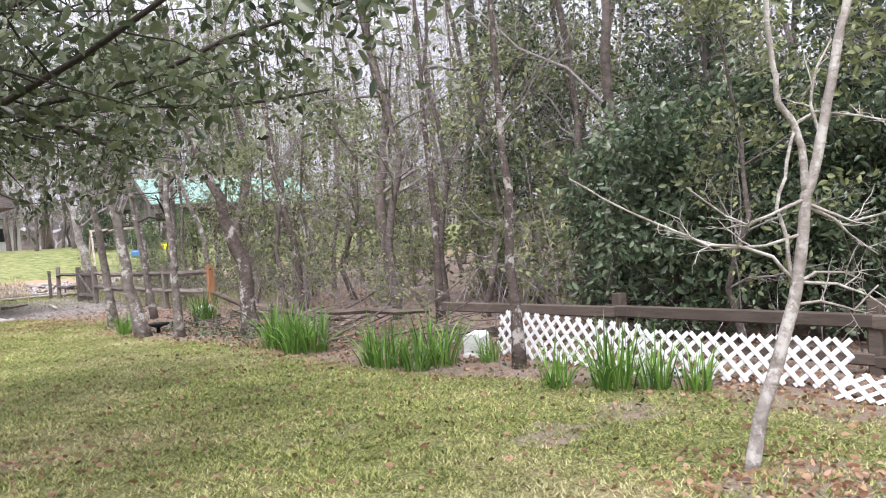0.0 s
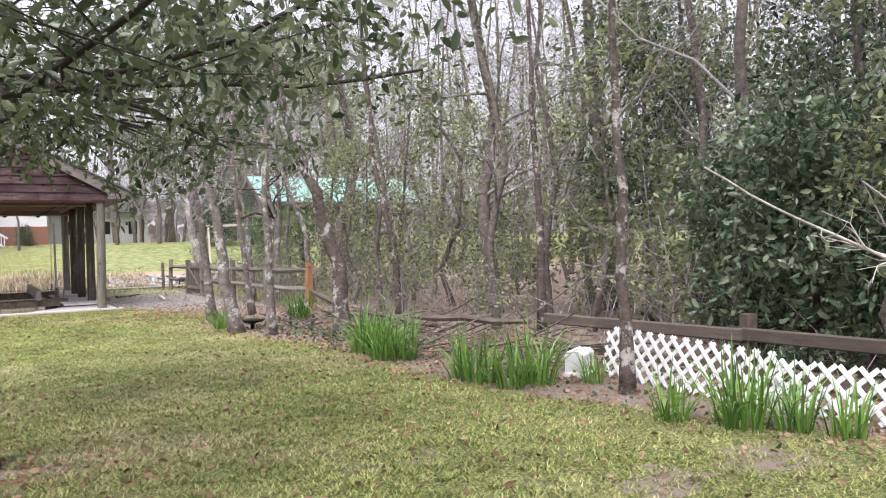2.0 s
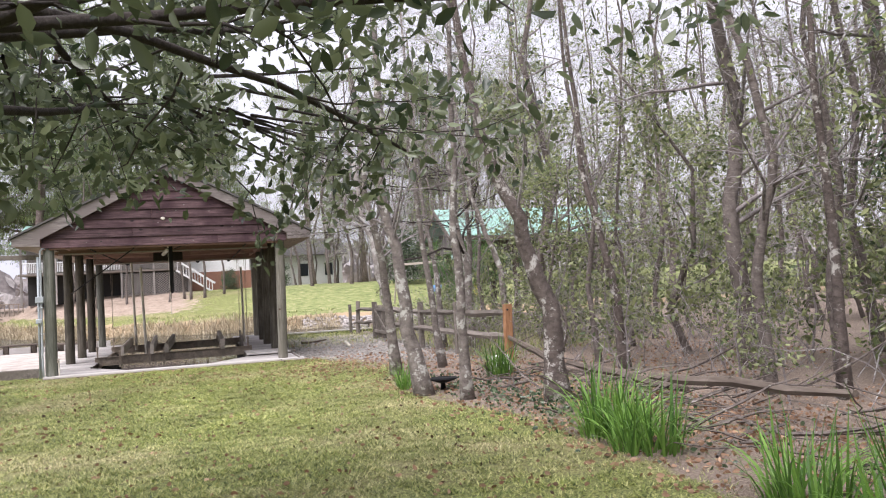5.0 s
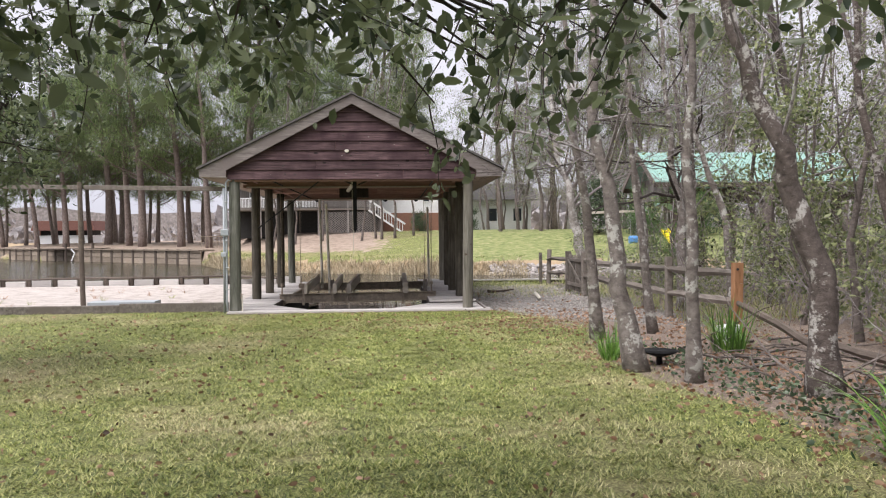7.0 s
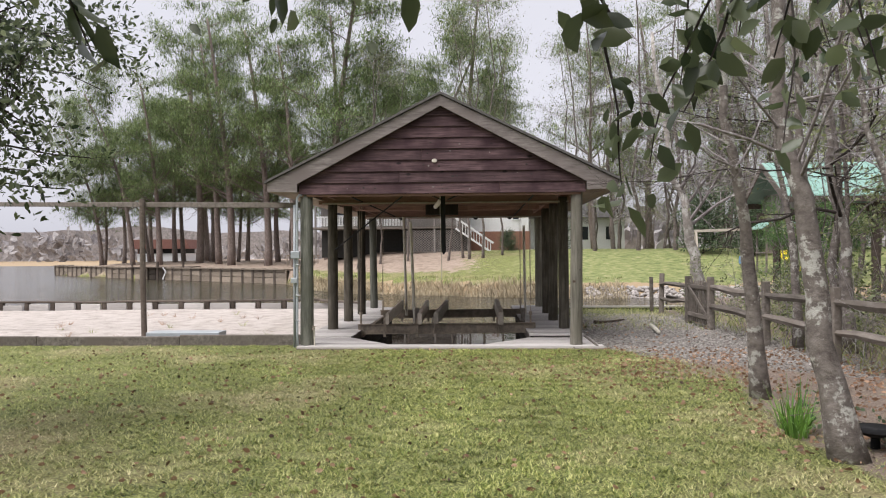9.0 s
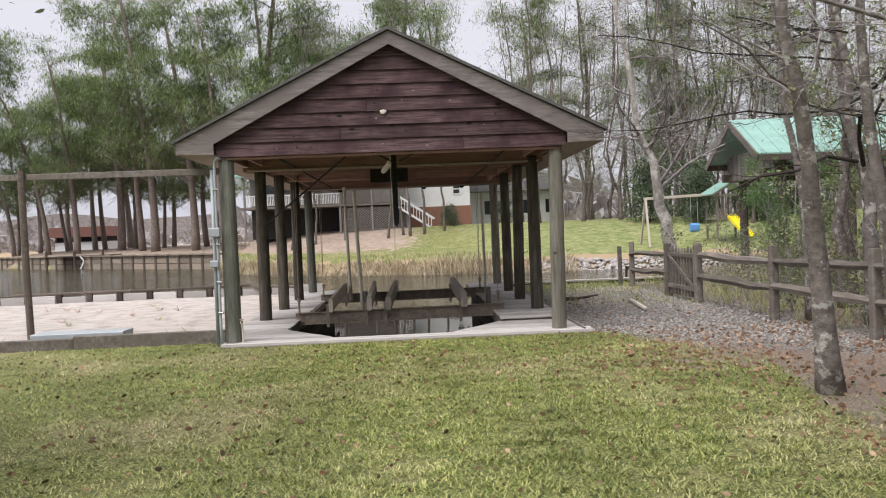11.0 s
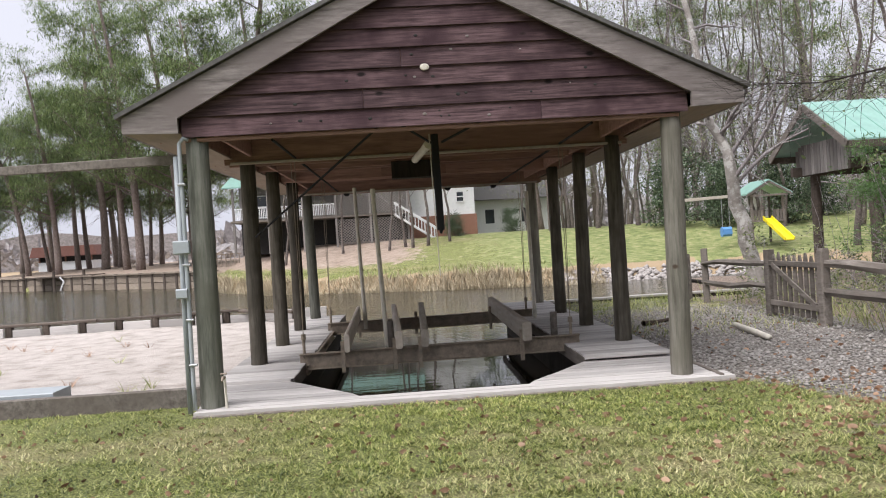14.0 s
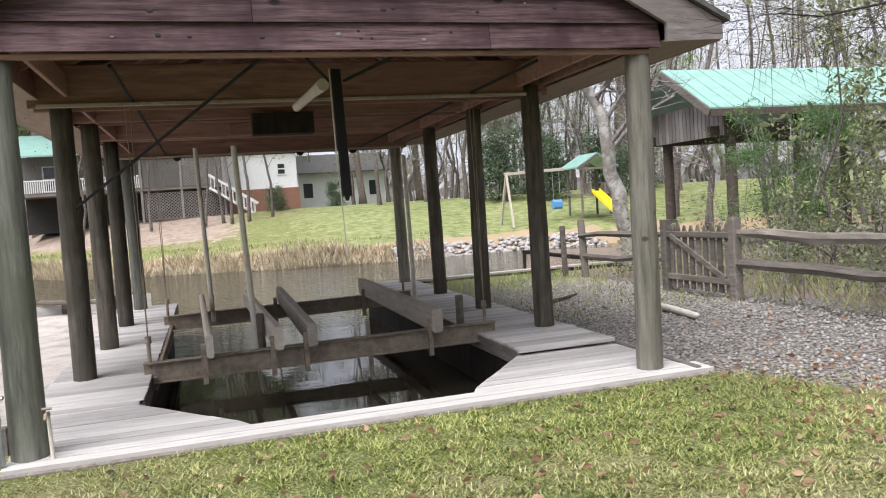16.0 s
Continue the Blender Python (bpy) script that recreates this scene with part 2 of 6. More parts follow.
BOARDWALL = wood("grey_board_wall", (0.16, 0.145, 0.135), (0.36, 0.335, 0.315), (0.25, 0.225, 0.21), (1, 1, 0.12))
STEEL = plain("rusted_steel", (0.27, 0.22, 0.17), 0.6, 0.2, 0.5, 9, 0.3)
ZINC = plain("galvanised", (0.45, 0.46, 0.47), 0.45, 0.7, 0.2)
PVC = plain("grey_pvc", (0.34, 0.37, 0.39), 0.5, 0, 0.12)
WHITEPIPE = plain("off_white_pipe", (0.6, 0.56, 0.48), 0.5, 0, 0.25)
WHITE = plain("white_paint", (0.74, 0.74, 0.74), 0.55, 0, 0.1)
LATTICE = plain("white_vinyl", (0.62, 0.63, 0.63), 0.45, 0, 0.16, 14)
BLACK = plain("black_rubber", (0.009, 0.009, 0.01), 0.95, 0, 0.3)
GREENROOF = plain("green_metal_roof", (0.26, 0.44, 0.38), 0.35, 0.1, 0.18, 2.5)
SHINGLE = plain("grey_shingle", (0.11, 0.105, 0.1), 0.9, 0, 0.4, 22, 0.6)
REDROOF = plain("brown_roof", (0.2, 0.09, 0.07), 0.8, 0, 0.3)
BRICK = plain("brick_red", (0.26, 0.13, 0.09), 0.85, 0, 0.35, 12)
GLASS = plain("dark_glass", (0.03, 0.035, 0.04), 0.08, 0, 0.1)
# near-black for shade painted in openings, and for dark knots
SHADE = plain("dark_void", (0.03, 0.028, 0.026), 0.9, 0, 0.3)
YELLOW = plain("yellow_plastic", (0.8, 0.66, 0.02), 0.4, 0, 0.08)
BLUE = plain("blue_plastic", (0.12, 0.3, 0.62), 0.4, 0, 0.1)
STONE = plain("pale_riprap", (0.37, 0.34, 0.32), 0.9, 0, 0.4, 5, 0.5)
PEBBLE = plain("pale_pebble", (0.38, 0.355, 0.33), 0.9, 0, 0.45, 9, 0.4)
OAKBARK = bark("oak_bark", (0.018, 0.011, 0.008), (0.13, 0.09, 0.068), (0.22, 0.19, 0.16), 0.33, 12, 2.6)
GREYBARK = bark("lichen_bark", (0.075, 0.06, 0.052), (0.24, 0.21, 0.19), (0.41, 0.4, 0.365), 0.46, 10, 0.8)
PALEBARK = bark("pale_bark", (0.2, 0.175, 0.155), (0.38, 0.35, 0.32), (0.46, 0.44, 0.41), 0.5, 8, 0.7)
PINEBARK = bark("pine_bark", (0.1, 0.075, 0.065), (0.28, 0.225, 0.2), (0.36, 0.32, 0.29), 0.4, 7, 2.0)
TWIG = bark("twig_bark", (0.15, 0.128, 0.125), (0.34, 0.305, 0.3), (0.47, 0.45, 0.44), 0.45)
SPOTBARK = bark("spotted_dark_bark", (0.04, 0.03, 0.026), (0.15, 0.12, 0.105), (0.4, 0.38, 0.35), 0.46, 13, 0.8)
WOODBARK = bark("woodland_bark", (0.06, 0.047, 0.041), (0.19, 0.16, 0.143), (0.34, 0.32, 0.29), 0.4, 10, 0.8)
DARKTWIG = bark("dark_twig_bark", (0.018, 0.013, 0.011), (0.055, 0.042, 0.035), (0.09, 0.085, 0.07), 0.3)
OAKLEAF = leaf("oak_leaf", (0.032, 0.05, 0.026), (0.2, 0.235, 0.135), 0.4, 0.24)
SHRUBLEAF = leaf("shrub_leaf", (0.03, 0.056, 0.03), (0.17, 0.22, 0.13), 0.3, 0.26)
LIGHTLEAF = leaf("light_leaf", (0.07, 0.1, 0.04), (0.33, 0.36, 0.17), 0.4)
NEEDLE = leaf("pine_needle", (0.075, 0.115, 0.045), (0.27, 0.34, 0.14), 0.35)
CYPRESSLEAF = leaf("feathery_green", (0.08, 0.17, 0.04), (0.17, 0.29, 0.1), 0.4)
IRISLEAF = leaf("iris_blade", (0.025, 0.08, 0.016), (0.2, 0.36, 0.07), 0.3, 0.38)
GRASSBLADE = grass_blade()
DEADLEAF = leaf("dead_leaf", (0.17, 0.085, 0.045), (0.47, 0.31, 0.21), 0.25, 0.7)
DARKLEAF = leaf("dark_dead_leaf", (0.05, 0.032, 0.02), (0.28, 0.17, 0.1), 0.15, 0.7)
REED = leaf("dry_reed", (0.28, 0.23, 0.15), (0.58, 0.5, 0.36), 0.3, 0.7)
GREENREED = leaf("green_reed", (0.16, 0.2, 0.06), (0.4, 0.4, 0.18), 0.3, 0.7)
# distant woods, paled to grey so that the colour carries the haze
HAZEWOOD = leaf("hazy_far_woods", (0.2, 0.185, 0.19), (0.36, 0.34, 0.335), 0.2, 0.9)


# ---- mesh helpers ----
class Shape:
    """Points and faces gathered for one mesh."""

    def __init__(self):
        self.v, self.f = [], []

    def add(self, vs, fs):
        n = len(self.v)
        self.v.extend(tuple(p) for p in vs)
        self.f.extend(tuple(n + i for i in f) for f in fs)
        return self

    def mesh(self, name, mat, smooth=False):
        me = bpy.data.meshes.new(name)
        me.from_pydata(self.v, [], self.f)
        me.materials.append(mat)
        if smooth:
            me.polygons.foreach_set("use_smooth", [True] * len(me.polygons))
        me.update()
        return me


def fast_mesh(name, V, F, mat):
    """A mesh from arrays of points and equal-sided faces."""
    me = bpy.data.meshes.new(name)
    k = F.shape[1]
    me.vertices.add(len(V))
    me.vertices.foreach_set("co", np.ascontiguousarray(V, dtype=np.float32).ravel())
    me.loops.add(F.size)
    me.loops.foreach_set("vertex_index", np.ascontiguousarray(F, dtype=np.int32).ravel())
    me.polygons.add(len(F))
    me.polygons.foreach_set("loop_start", np.arange(0, F.size, k, dtype=np.int32))
    me.materials.append(mat)
    me.update(calc_edges=True)
    return me


def thing(name, label, category, group="", kind="", at=(0, 0, 0), turn=0):
    ob = new(name)
    ob.empty_display_size = 0.1
    ob.matrix_world = pose(*at, 0, 0, turn)
    return tagged(ob, label, category, group, kind)


def part(name, shape, mat, parent, label="", smooth=False):
    """One mesh object under a thing or a part; its points are in the parent's space."""
    me = shape.mesh(name, mat, smooth) if isinstance(shape, Shape) else shape
    ob = new(name, me)
    ob.parent = parent
    if label:
        ob["label"] = label
    return ob


def single(name, shape, mat, label, category="", group="", kind="", smooth=False):
    me = shape.mesh(name, mat, smooth) if isinstance(shape, Shape) else shape
    return tagged(new(name, me), label, category, group, kind)


def beam(s, p, q, w, h, bevel=0.008, up=(0, 0, 1)):
    """A straight timber from p to q, w wide and h high, with chamfered edges."""
    p, q, up = Vector(p), Vector(q), Vector(up)
    d = (q - p).normalized()
    if abs(d.dot(up)) > 0.98:
        up = Vector((0, 1, 0))
    side = d.cross(up).normalized()
    top = side.cross(d)
    a, b, c = w / 2, h / 2, min(bevel, w / 3, h / 3)
    ring = ((a - c, b), (a, b - c), (a, -b + c), (a - c, -b), (-a + c, -b), (-a, -b + c), (-a, b - c), (-a + c, b))
    vs = [o + side * u + top * v for o in (p, q) for u, v in ring]
    fs = [(i, (i + 1) % 8, 8 + (i + 1) % 8, 8 + i) for i in range(8)]
    return s.add(vs, fs + [tuple(range(7, -1, -1)), tuple(range(8, 16))])


def block(s, lo, hi, bevel=0.006):
    x0, y0, z0 = lo
    x1, y1, z1 = hi
    return beam(s, (x0, (y0 + y1) / 2, (z0 + z1) / 2), (x1, (y0 + y1) / 2, (z0 + z1) / 2), abs(y1 - y0), abs(z1 - z0), bevel)


def slab(s, outline, z0, z1):
    """A flat plate with the given outline, anticlockwise from above."""
    n = len(outline)
    vs = [(x, y, z) for z in (z0, z1) for x, y in outline]
    fs = [(i, (i + 1) % n, n + (i + 1) % n, n + i) for i in range(n)]
    return s.add(vs, fs + [tuple(range(n - 1, -1, -1)), tuple(range(n, 2 * n))])


def upright(s, outline, y0, y1):
    """A plate standing across y, its outline in x and z, anticlockwise seen from -y."""
    n = len(outline)
    vs = [(x, y, z) for y in (y0, y1) for x, z in outline]
    fs = [(i, n + i, n + (i + 1) % n, (i + 1) % n) for i in range(n)]
    return s.add(vs, fs + [tuple(range(n)), tuple(range(2 * n - 1, n - 1, -1))])


def tube(s, pts, radii, n=8, caps=True, rng=None, rough=0.0):
    """A tapering round limb along a line of points."""
    pts = [Vector(p) for p in pts]
    d = (pts[1] - pts[0]).normalized()
    ref = Vector((1, 0, 0)) if abs(d.x) < 0.8 else Vector((0, 1, 0))
    vs = []
    for i, p in enumerate(pts):
        d = (pts[min(i + 1, len(pts) - 1)] - pts[max(i - 1, 0)]).normalized()
        u = (ref - d * ref.dot(d)).normalized()
        w = d.cross(u)
        ref = u
        for k in range(n):
            a = 2 * math.pi * k / n
            r = radii[i] * (1 + (rng.uniform(-rough, rough) if rng else 0))
            vs.append(p + u * math.cos(a) * r + w * math.sin(a) * r)
    fs = [(i * n + k, i * n + (k + 1) % n, (i + 1) * n + (k + 1) % n, (i + 1) * n + k) for i in range(len(pts) - 1) for k in range(n)]
    if caps:
        fs += [tuple(range(n - 1, -1, -1)), tuple(range((len(pts) - 1) * n, len(pts) * n))]
    return s.add(vs, fs)


def leaf_cloud(name, P, size, mat, rs, aspect=0.4, droop=0.3, flat=0.0):
    """Folded pointed leaves at the points P."""
    P = np.asarray(P, dtype=float)
    n = len(P)
    d = rs.normal(size=(n, 3))
    d[:, 2] = d[:, 2] * (1 - flat) - droop
    d /= np.linalg.norm(d, axis=1)[:, None]
    u = rs.normal(size=(n, 3))
    u[:, 2] *= 1 - flat
    w = np.cross(d, u)
    w /= np.linalg.norm(w, axis=1)[:, None] + 1e-9
    nrm = np.cross(w, d)
    L = (size * rs.uniform(0.6, 1.35, n))[:, None]
    base, tip = P, P + d * L
    near, far = P + d * L * 0.3 , P + d * L * 0.68
    fold = nrm * L * 0.07
    V = np.stack([base, near + w * L * aspect / 2 + fold, far + w * L * aspect * 0.42 + fold, tip, far - w * L * aspect * 0.42 + fold, near - w * L * aspect / 2 + fold], 1).reshape(-1, 3)
    i = np.arange(n)[:, None] * 6
    F = np.concatenate([i + [0, 1, 2, 3], i + [0, 3, 4, 5]])
    return fast_mesh(name, V, F, mat)


def blades(name, P, D, L, W, bend, mat, seg=3):
    """Strap leaves: from P along D, L long and W wide, bending over."""
    n = len(P)
    side = np.cross(D, np.array([0, 0, 1.0]))
    side /= np.linalg.norm(side, axis=1)[:, None] + 1e-9
    out = D.copy()
    out[:, 2] = 0
    out /= np.linalg.norm(out, axis=1)[:, None] + 1e-9
    rows = []
    for k in range(seg + 1):
        t = k / seg
        c = P + D * (L * t)[:, None] + out * (bend * L * t * t)[:, None] - np.array([0, 0, 1.0]) * (bend * L * t ** 2.5 * 0.6)[:, None]
        w = (W * (1 - t ** 2) * 0.5 + 0.0006)[:, None]
        rows += [c - side * w, c + side * w]
    V = np.stack(rows, 1).reshape(-1, 3)
    i = np.arange(n)[:, None] * (2 * seg + 2)
    F = np.concatenate([i + [2 * k, 2 * k + 1, 2 * k + 3, 2 * k + 2] for k in range(seg)])
    return fast_mesh(name, V, F, mat)


FLOOR = [-9.0]


def limb(s, p, d, length, r, rng, bend=0.25, lift=0.1, steps=5, n=6, tip=0.35):
    """One crooked limb; returns its points."""
    pts, radii = [Vector(p)], [r]
    d = Vector(d).normalized()
    for k in range(steps):
        d = (d + Vector((rng.gauss(0, bend), rng.gauss(0, bend), rng.gauss(0, bend) + lift)) * 0.6).normalized()
        if d.z < 0.05 and pts[-1].z < FLOOR[0] + 0.35:
            d = Vector((d.x, d.y, abs(d.z) * 0.6 + 0.06)).normalized()
        pts.append(pts[-1] + d * length / steps)
        radii.append(r * (1 - (1 - tip) * (k + 1) / steps))
    tube(s, pts, radii, n, caps=False)
    return pts, radii


def branches(s, pts, radii, rng, count, length, levels, spread=1.0, start=0.25, lift=0.12, bend=0.3, ends=None, n=5, thin=0.5):
    """Side limbs along a line, and theirs in turn; gathers the fine ends."""
    for _ in range(count):
        t = rng.uniform(start, 1.0) * (len(pts) - 1)
        i = min(int(t), len(pts) - 2)
        p = pts[i].lerp(pts[i + 1], t - i)
        r = max(0.003, radii[i] * thin)
        axis = (pts[i + 1] - pts[i]).normalized()
        a = rng.uniform(0, 2 * math.pi)
        out = Vector((math.cos(a), math.sin(a), 0))
        out = (out - axis * out.dot(axis)).normalized()
        d = axis * rng.uniform(0.3, 0.9) + out * spread
        l = length * rng.uniform(0.5, 1.2) * (1.15 - 0.5 * t / (len(pts) - 1))
        bp, br = limb(s, p, d, l, r, rng, bend, lift, 4, n)
        if ends is not None and levels <= 2:
            ends.extend(bp[1:])
        if levels > 1:
            branches(s, bp, br, rng, max(2, int(count * 0.55)) if levels == 2 else max(3, int(count * 0.6)), length * 0.48, levels - 1, spread, 0.2, lift, bend, ends, max(3, n - 1), thin)


# ---- ground ----
def stepwise(x, a, b):
    t = np.clip((x - a) / (b - a), 0, 1)
    return t * t * (3 - 2 * t)


def near_shore(x):
    """Where our own bank ends, along y."""
    return np.where(x < -0.45, np.clip(33.0 + 0.06 * x, 26, 34), np.where(x < 5.3, 31.6, np.where(x < 10.2, 31.5, 37.5)))


def far_shore(x):
    """Where the opposite bank begins."""
    return np.interp(x, [-400, -62, -47, -34, -15.8, -11.5, -8, -4.4, 3.9, 8.5, 14, 30, 400], [420, 160, 99, 86, 71, 67, 58, 52.5, 48, 46.5, 46.5, 42, 40])


def far_z(x, y):
    """The height of the opposite bank."""
    t = min(1, max(0, (y - float(far_shore(x))) / 17))
    t = t * t * (3 - 2 * t)
    return 0.45 + 0.4 * t if x < -10.5 else 0.12 + 1.8 * t


def lawn_edge(y):
    """Where the grass gives way to leaf litter under the trees, along x."""
    return np.interp(y, [-30, 2, 4, 5.5, 7, 8, 10, 12.5, 14, 15.5, 17, 19, 21, 22.5], [9, 8.2, 7.9, 7.3, 6.65, 6.5, 6.6, 6.55, 6.1, 5.95, 6.1, 6.6, 5.8, 5.3])


def spread_lines(fine, coarse):
    return np.unique(np.round(np.concatenate([fine, coarse]), 3))


gx = spread_lines(np.arange(-16, 20.01, 0.3), np.concatenate([-(16 + np.geomspace(0.6, 1400, 48)), 20 + np.geomspace(0.6, 1400, 48), [0.52, 0.56, 4.28, 4.32, -0.5, -0.42, 5.2, 5.24, 10.2, 10.24]]))
gy = spread_lines(np.arange(-6, 38.01, 0.3), np.concatenate([-(6 + np.geomspace(0.6, 1200, 30)), 38 + np.arange(0.6, 40, 0.8), 78 + np.geomspace(0.8, 1500, 44), [22.1, 22.14, 31.44, 31.48]]))
X, Y = np.meshgrid(gx, gy)
ns, fs_ = near_shore(X), far_shore(X)
slip = (X > 0.54) & (X < 4.3) & (Y > 22.12)
near_land = (Y < ns) & ~slip
far_land = Y > fs_
open_left = (X < -46) & (Y > 30)
marsh_far = (Y > 165 + 0.1 * np.abs(X)) & (X < 60)
rough = np.array([noise.noise((x * 0.5, y * 0.5, 0)) * 0.035 + noise.noise((x * 0.13, y * 0.13, 4)) * 0.06 for x, y in zip(X.ravel(), Y.ravel())]).reshape(X.shape)
Z = np.full(X.shape, -1.7)
Z = np.where(near_land, rough * np.clip((22 - Y) / 6, 0.15, 1), Z)
Z = np.where(near_land & (X < -0.4) & (Y > 22.5), -0.02 + rough * 0.8, Z)
Z = np.where(near_land & (X > lawn_edge(Y) + 2.5), Z + rough * 2, Z)
rise = stepwise(Y - fs_, 0, 17)
Z = np.where(far_land, 0.12 + 1.8 * rise + rough, Z)
bankslope = far_land & (Y - fs_ < 2.0) & (X > -10.5)
Z = np.where(bankslope, -0.7 + 0.45 * (Y - fs_), Z)
Z = np.where(far_land & (X < -10.5), 0.45 + 0.4 * rise, Z)
Z = np.where(open_left & ~marsh_far, -1.7, Z)
Z = np.where(marsh_far, -0.35 + rough, Z)
gm = fast_mesh("ground", np.stack([X, Y, Z], -1).reshape(-1, 3),
               (lambda r, c: np.stack([r * len(gx) + c, r * len(gx) + c + 1, (r + 1) * len(gx) + c + 1, (r + 1) * len(gx) + c], -1).reshape(-1, 4))(*np.meshgrid(np.arange(len(gy) - 1), np.arange(len(gx) - 1), indexing="ij")), GROUND)
gm.polygons.foreach_set("use_smooth", [True] * len(gm.polygons))


def blob(cx, cy, rx, ry):
    return np.clip(1.25 - np.hypot((X - cx) / rx, (Y - cy) / ry), 0, 1)


masks = {
    "litter": np.maximum(np.where(Y < 23.5, stepwise(X - lawn_edge(Y), -0.5, 0.7), 0), stepwise(X, 8.2, 8.8) * (Y > 15)) * (Y < 40),
    "soil": np.maximum.reduce([blob(5.83, 4.25, 0.7, 0.45) * 0.7, blob(6.8, 4.2, 0.6, 0.5) * 0.8, blob(5.5, 7.6, 0.7, 0.35) * 0.6, blob(2.2, 6.9, 0.9, 0.7) * 0.8, blob(5.95, 2.4, 0.8, 0.6), blob(8.2, 3.0, 0.9, 1.6), blob(6.0, 19.3, 1.3, 1.3) * 0.7, blob(4.6, 5.6, 0.8, 0.5) * 0.55, blob(3.4, 4.6, 0.7, 0.5) * 0.5]),
    "gravel": stepwise(Y - np.interp(X, [4, 5.2, 6, 7.1, 8.5, 14], [22.6, 22.2, 20.6, 19.6, 18.5, 18]), -0.3, 0.5) * stepwise(X, 5.0, 5.25) * stepwise(32.5 - Y, 0, 0.2) * stepwise(9.6 - X, 0, 0.8) * np.where(Y > 28.6, 0.45, 1),
    "sand": ((X < -0.3) & (Y > 22.5) & (Y < 36) & (X > -45)) * 1.0,
    "straw": far_land * (0.3 * (Y - fs_ > 2.5) + 0.68 * stepwise(5.0 - X, 0, 7) * stepwise(Y - fs_, np.where(X < -10.5, -2, 4.0), np.where(X < -10.5, -1, 8.0))),
    "bright": (far_land & (X > 2) & (Y - fs_ > 1)) * 0.35 + 0.4 * stepwise(X, 3, 12),
    "marsh": np.where(marsh_far, 1.0, (bankslope) * 0.75),
    "bed": (Z < -1.2) * 1.0,
}
for key, val in masks.items():
    gm.attributes.new(key, "FLOAT", "POINT").data.foreach_set("value", np.asarray(val, dtype=np.float32).ravel())
ground = tagged(new("ground", gm), "patchy winter lawn with leaf litter, shell gravel and sand", "ground", kind="structure")

s = Shape().add([(-900, 15, -0.55), (900, 15, -0.55), (900, 1400, -0.55), (-900, 1400, -0.55)], [(0, 1, 2, 3)])
single("water", s, WATER, "still brown canal water reflecting the trees", "water", kind="structure")

rs = np.random.RandomState(5)
rng = random.Random(11)


# ---- boathouse ----
boathouse = thing("boathouse", "open timber boathouse with dark stained gable over a boat slip", "boathouse")
LEFT_POSTS = (22.12, 24.65, 26.6, 28.75, 31.0)
RIGHT_POSTS = (22.12, 24.4, 26.35, 28.55, 31.0)
for x, ys in ((0.04, LEFT_POSTS), (4.93, RIGHT_POSTS)):
    for k, y in enumerate(ys):
        s = Shape()
        lean = rng.uniform(-0.03, 0.03)
        zs = np.linspace(-1.6 if k else -0.4, 2.86, 12)
        r = 0.115 if k == 0 and x < 1 else 0.105
        tube(s, [(x + lean * (1 - z / 2.8), y + rng.gauss(0, 0.004), z) for z in zs], [r * (1.08 - 0.035 * z) for z in zs], 14, True, rng, 0.03)
        # posts between the two open ends get the wood with shade coloured in
        part("post", s, (PALEPOST if x > 1 else POST) if k in (0, 4) else SHADEPOST, boathouse, "", True)
# gable boards, lapped, each cut to the roof's slope
APEX, EAVE, SLOPE = 4.52, 2.86, (4.52 - 2.86) / 3.12
RIDGE_X = 2.5


def half_width(z):
    return (APEX - 0.13 - z) / SLOPE


z = 2.78
course = 0
while z < 4.24:
    h = 0.222
    a0, a1 = min(half_width(z + 0.02), 2.57), max(0.02, min(half_width(z + h), 2.57))
    cuts = [(-a0, -a1, a0, a1)]
    if course in (0, 1, 3):
        c = (1.05, -0.75, 0.1, -0.35)[course]
        cuts = [(-a0, -a1, c - 0.002, c - 0.002), (c + 0.002, c + 0.002, a0, a1)]
    for l0, l1, r0, r1 in cuts:
        s = Shape()
        tilt = 0.03
        upright(s, [(RIDGE_X + l0, z), (RIDGE_X + r0, z), (RIDGE_X + r1, z + h), (RIDGE_X + l1, z + h)], 21.97, 22.0)
        s.v = [(x, y + tilt * (zz - z) / h, zz) for x, y, zz in s.v]
        part("siding_board", s, SIDING, boathouse)
        s = Shape()
        upright(s, [(RIDGE_X + l0, z), (RIDGE_X + r0, z), (RIDGE_X + r1, z + h), (RIDGE_X + l1, z + h)], 31.2, 31.23)
        part("siding_board", s, SIDING, boathouse)
    z += 0.2
    course += 1
s = Shape()
for k in range(10):
    a = 2 * math.pi * k / 10
    s.v.append((2.385 + 0.042 * math.cos(a) * 1.15, 21.962, 3.36 + 0.036 * math.sin(a)))
for k in range(10):
    a = 2 * math.pi * k / 10
    s.v.append((2.385 + 0.028 * math.cos(a), 21.952, 3.36 + 0.03 * math.sin(a)))
s.f = [(k, (k + 1) % 10, 10 + (k + 1) % 10, 10 + k) for k in range(10)] + [tuple(range(10, 20))]
part("knot_plug", s, WHITEPIPE, boathouse, "pale round plug in the gable siding")
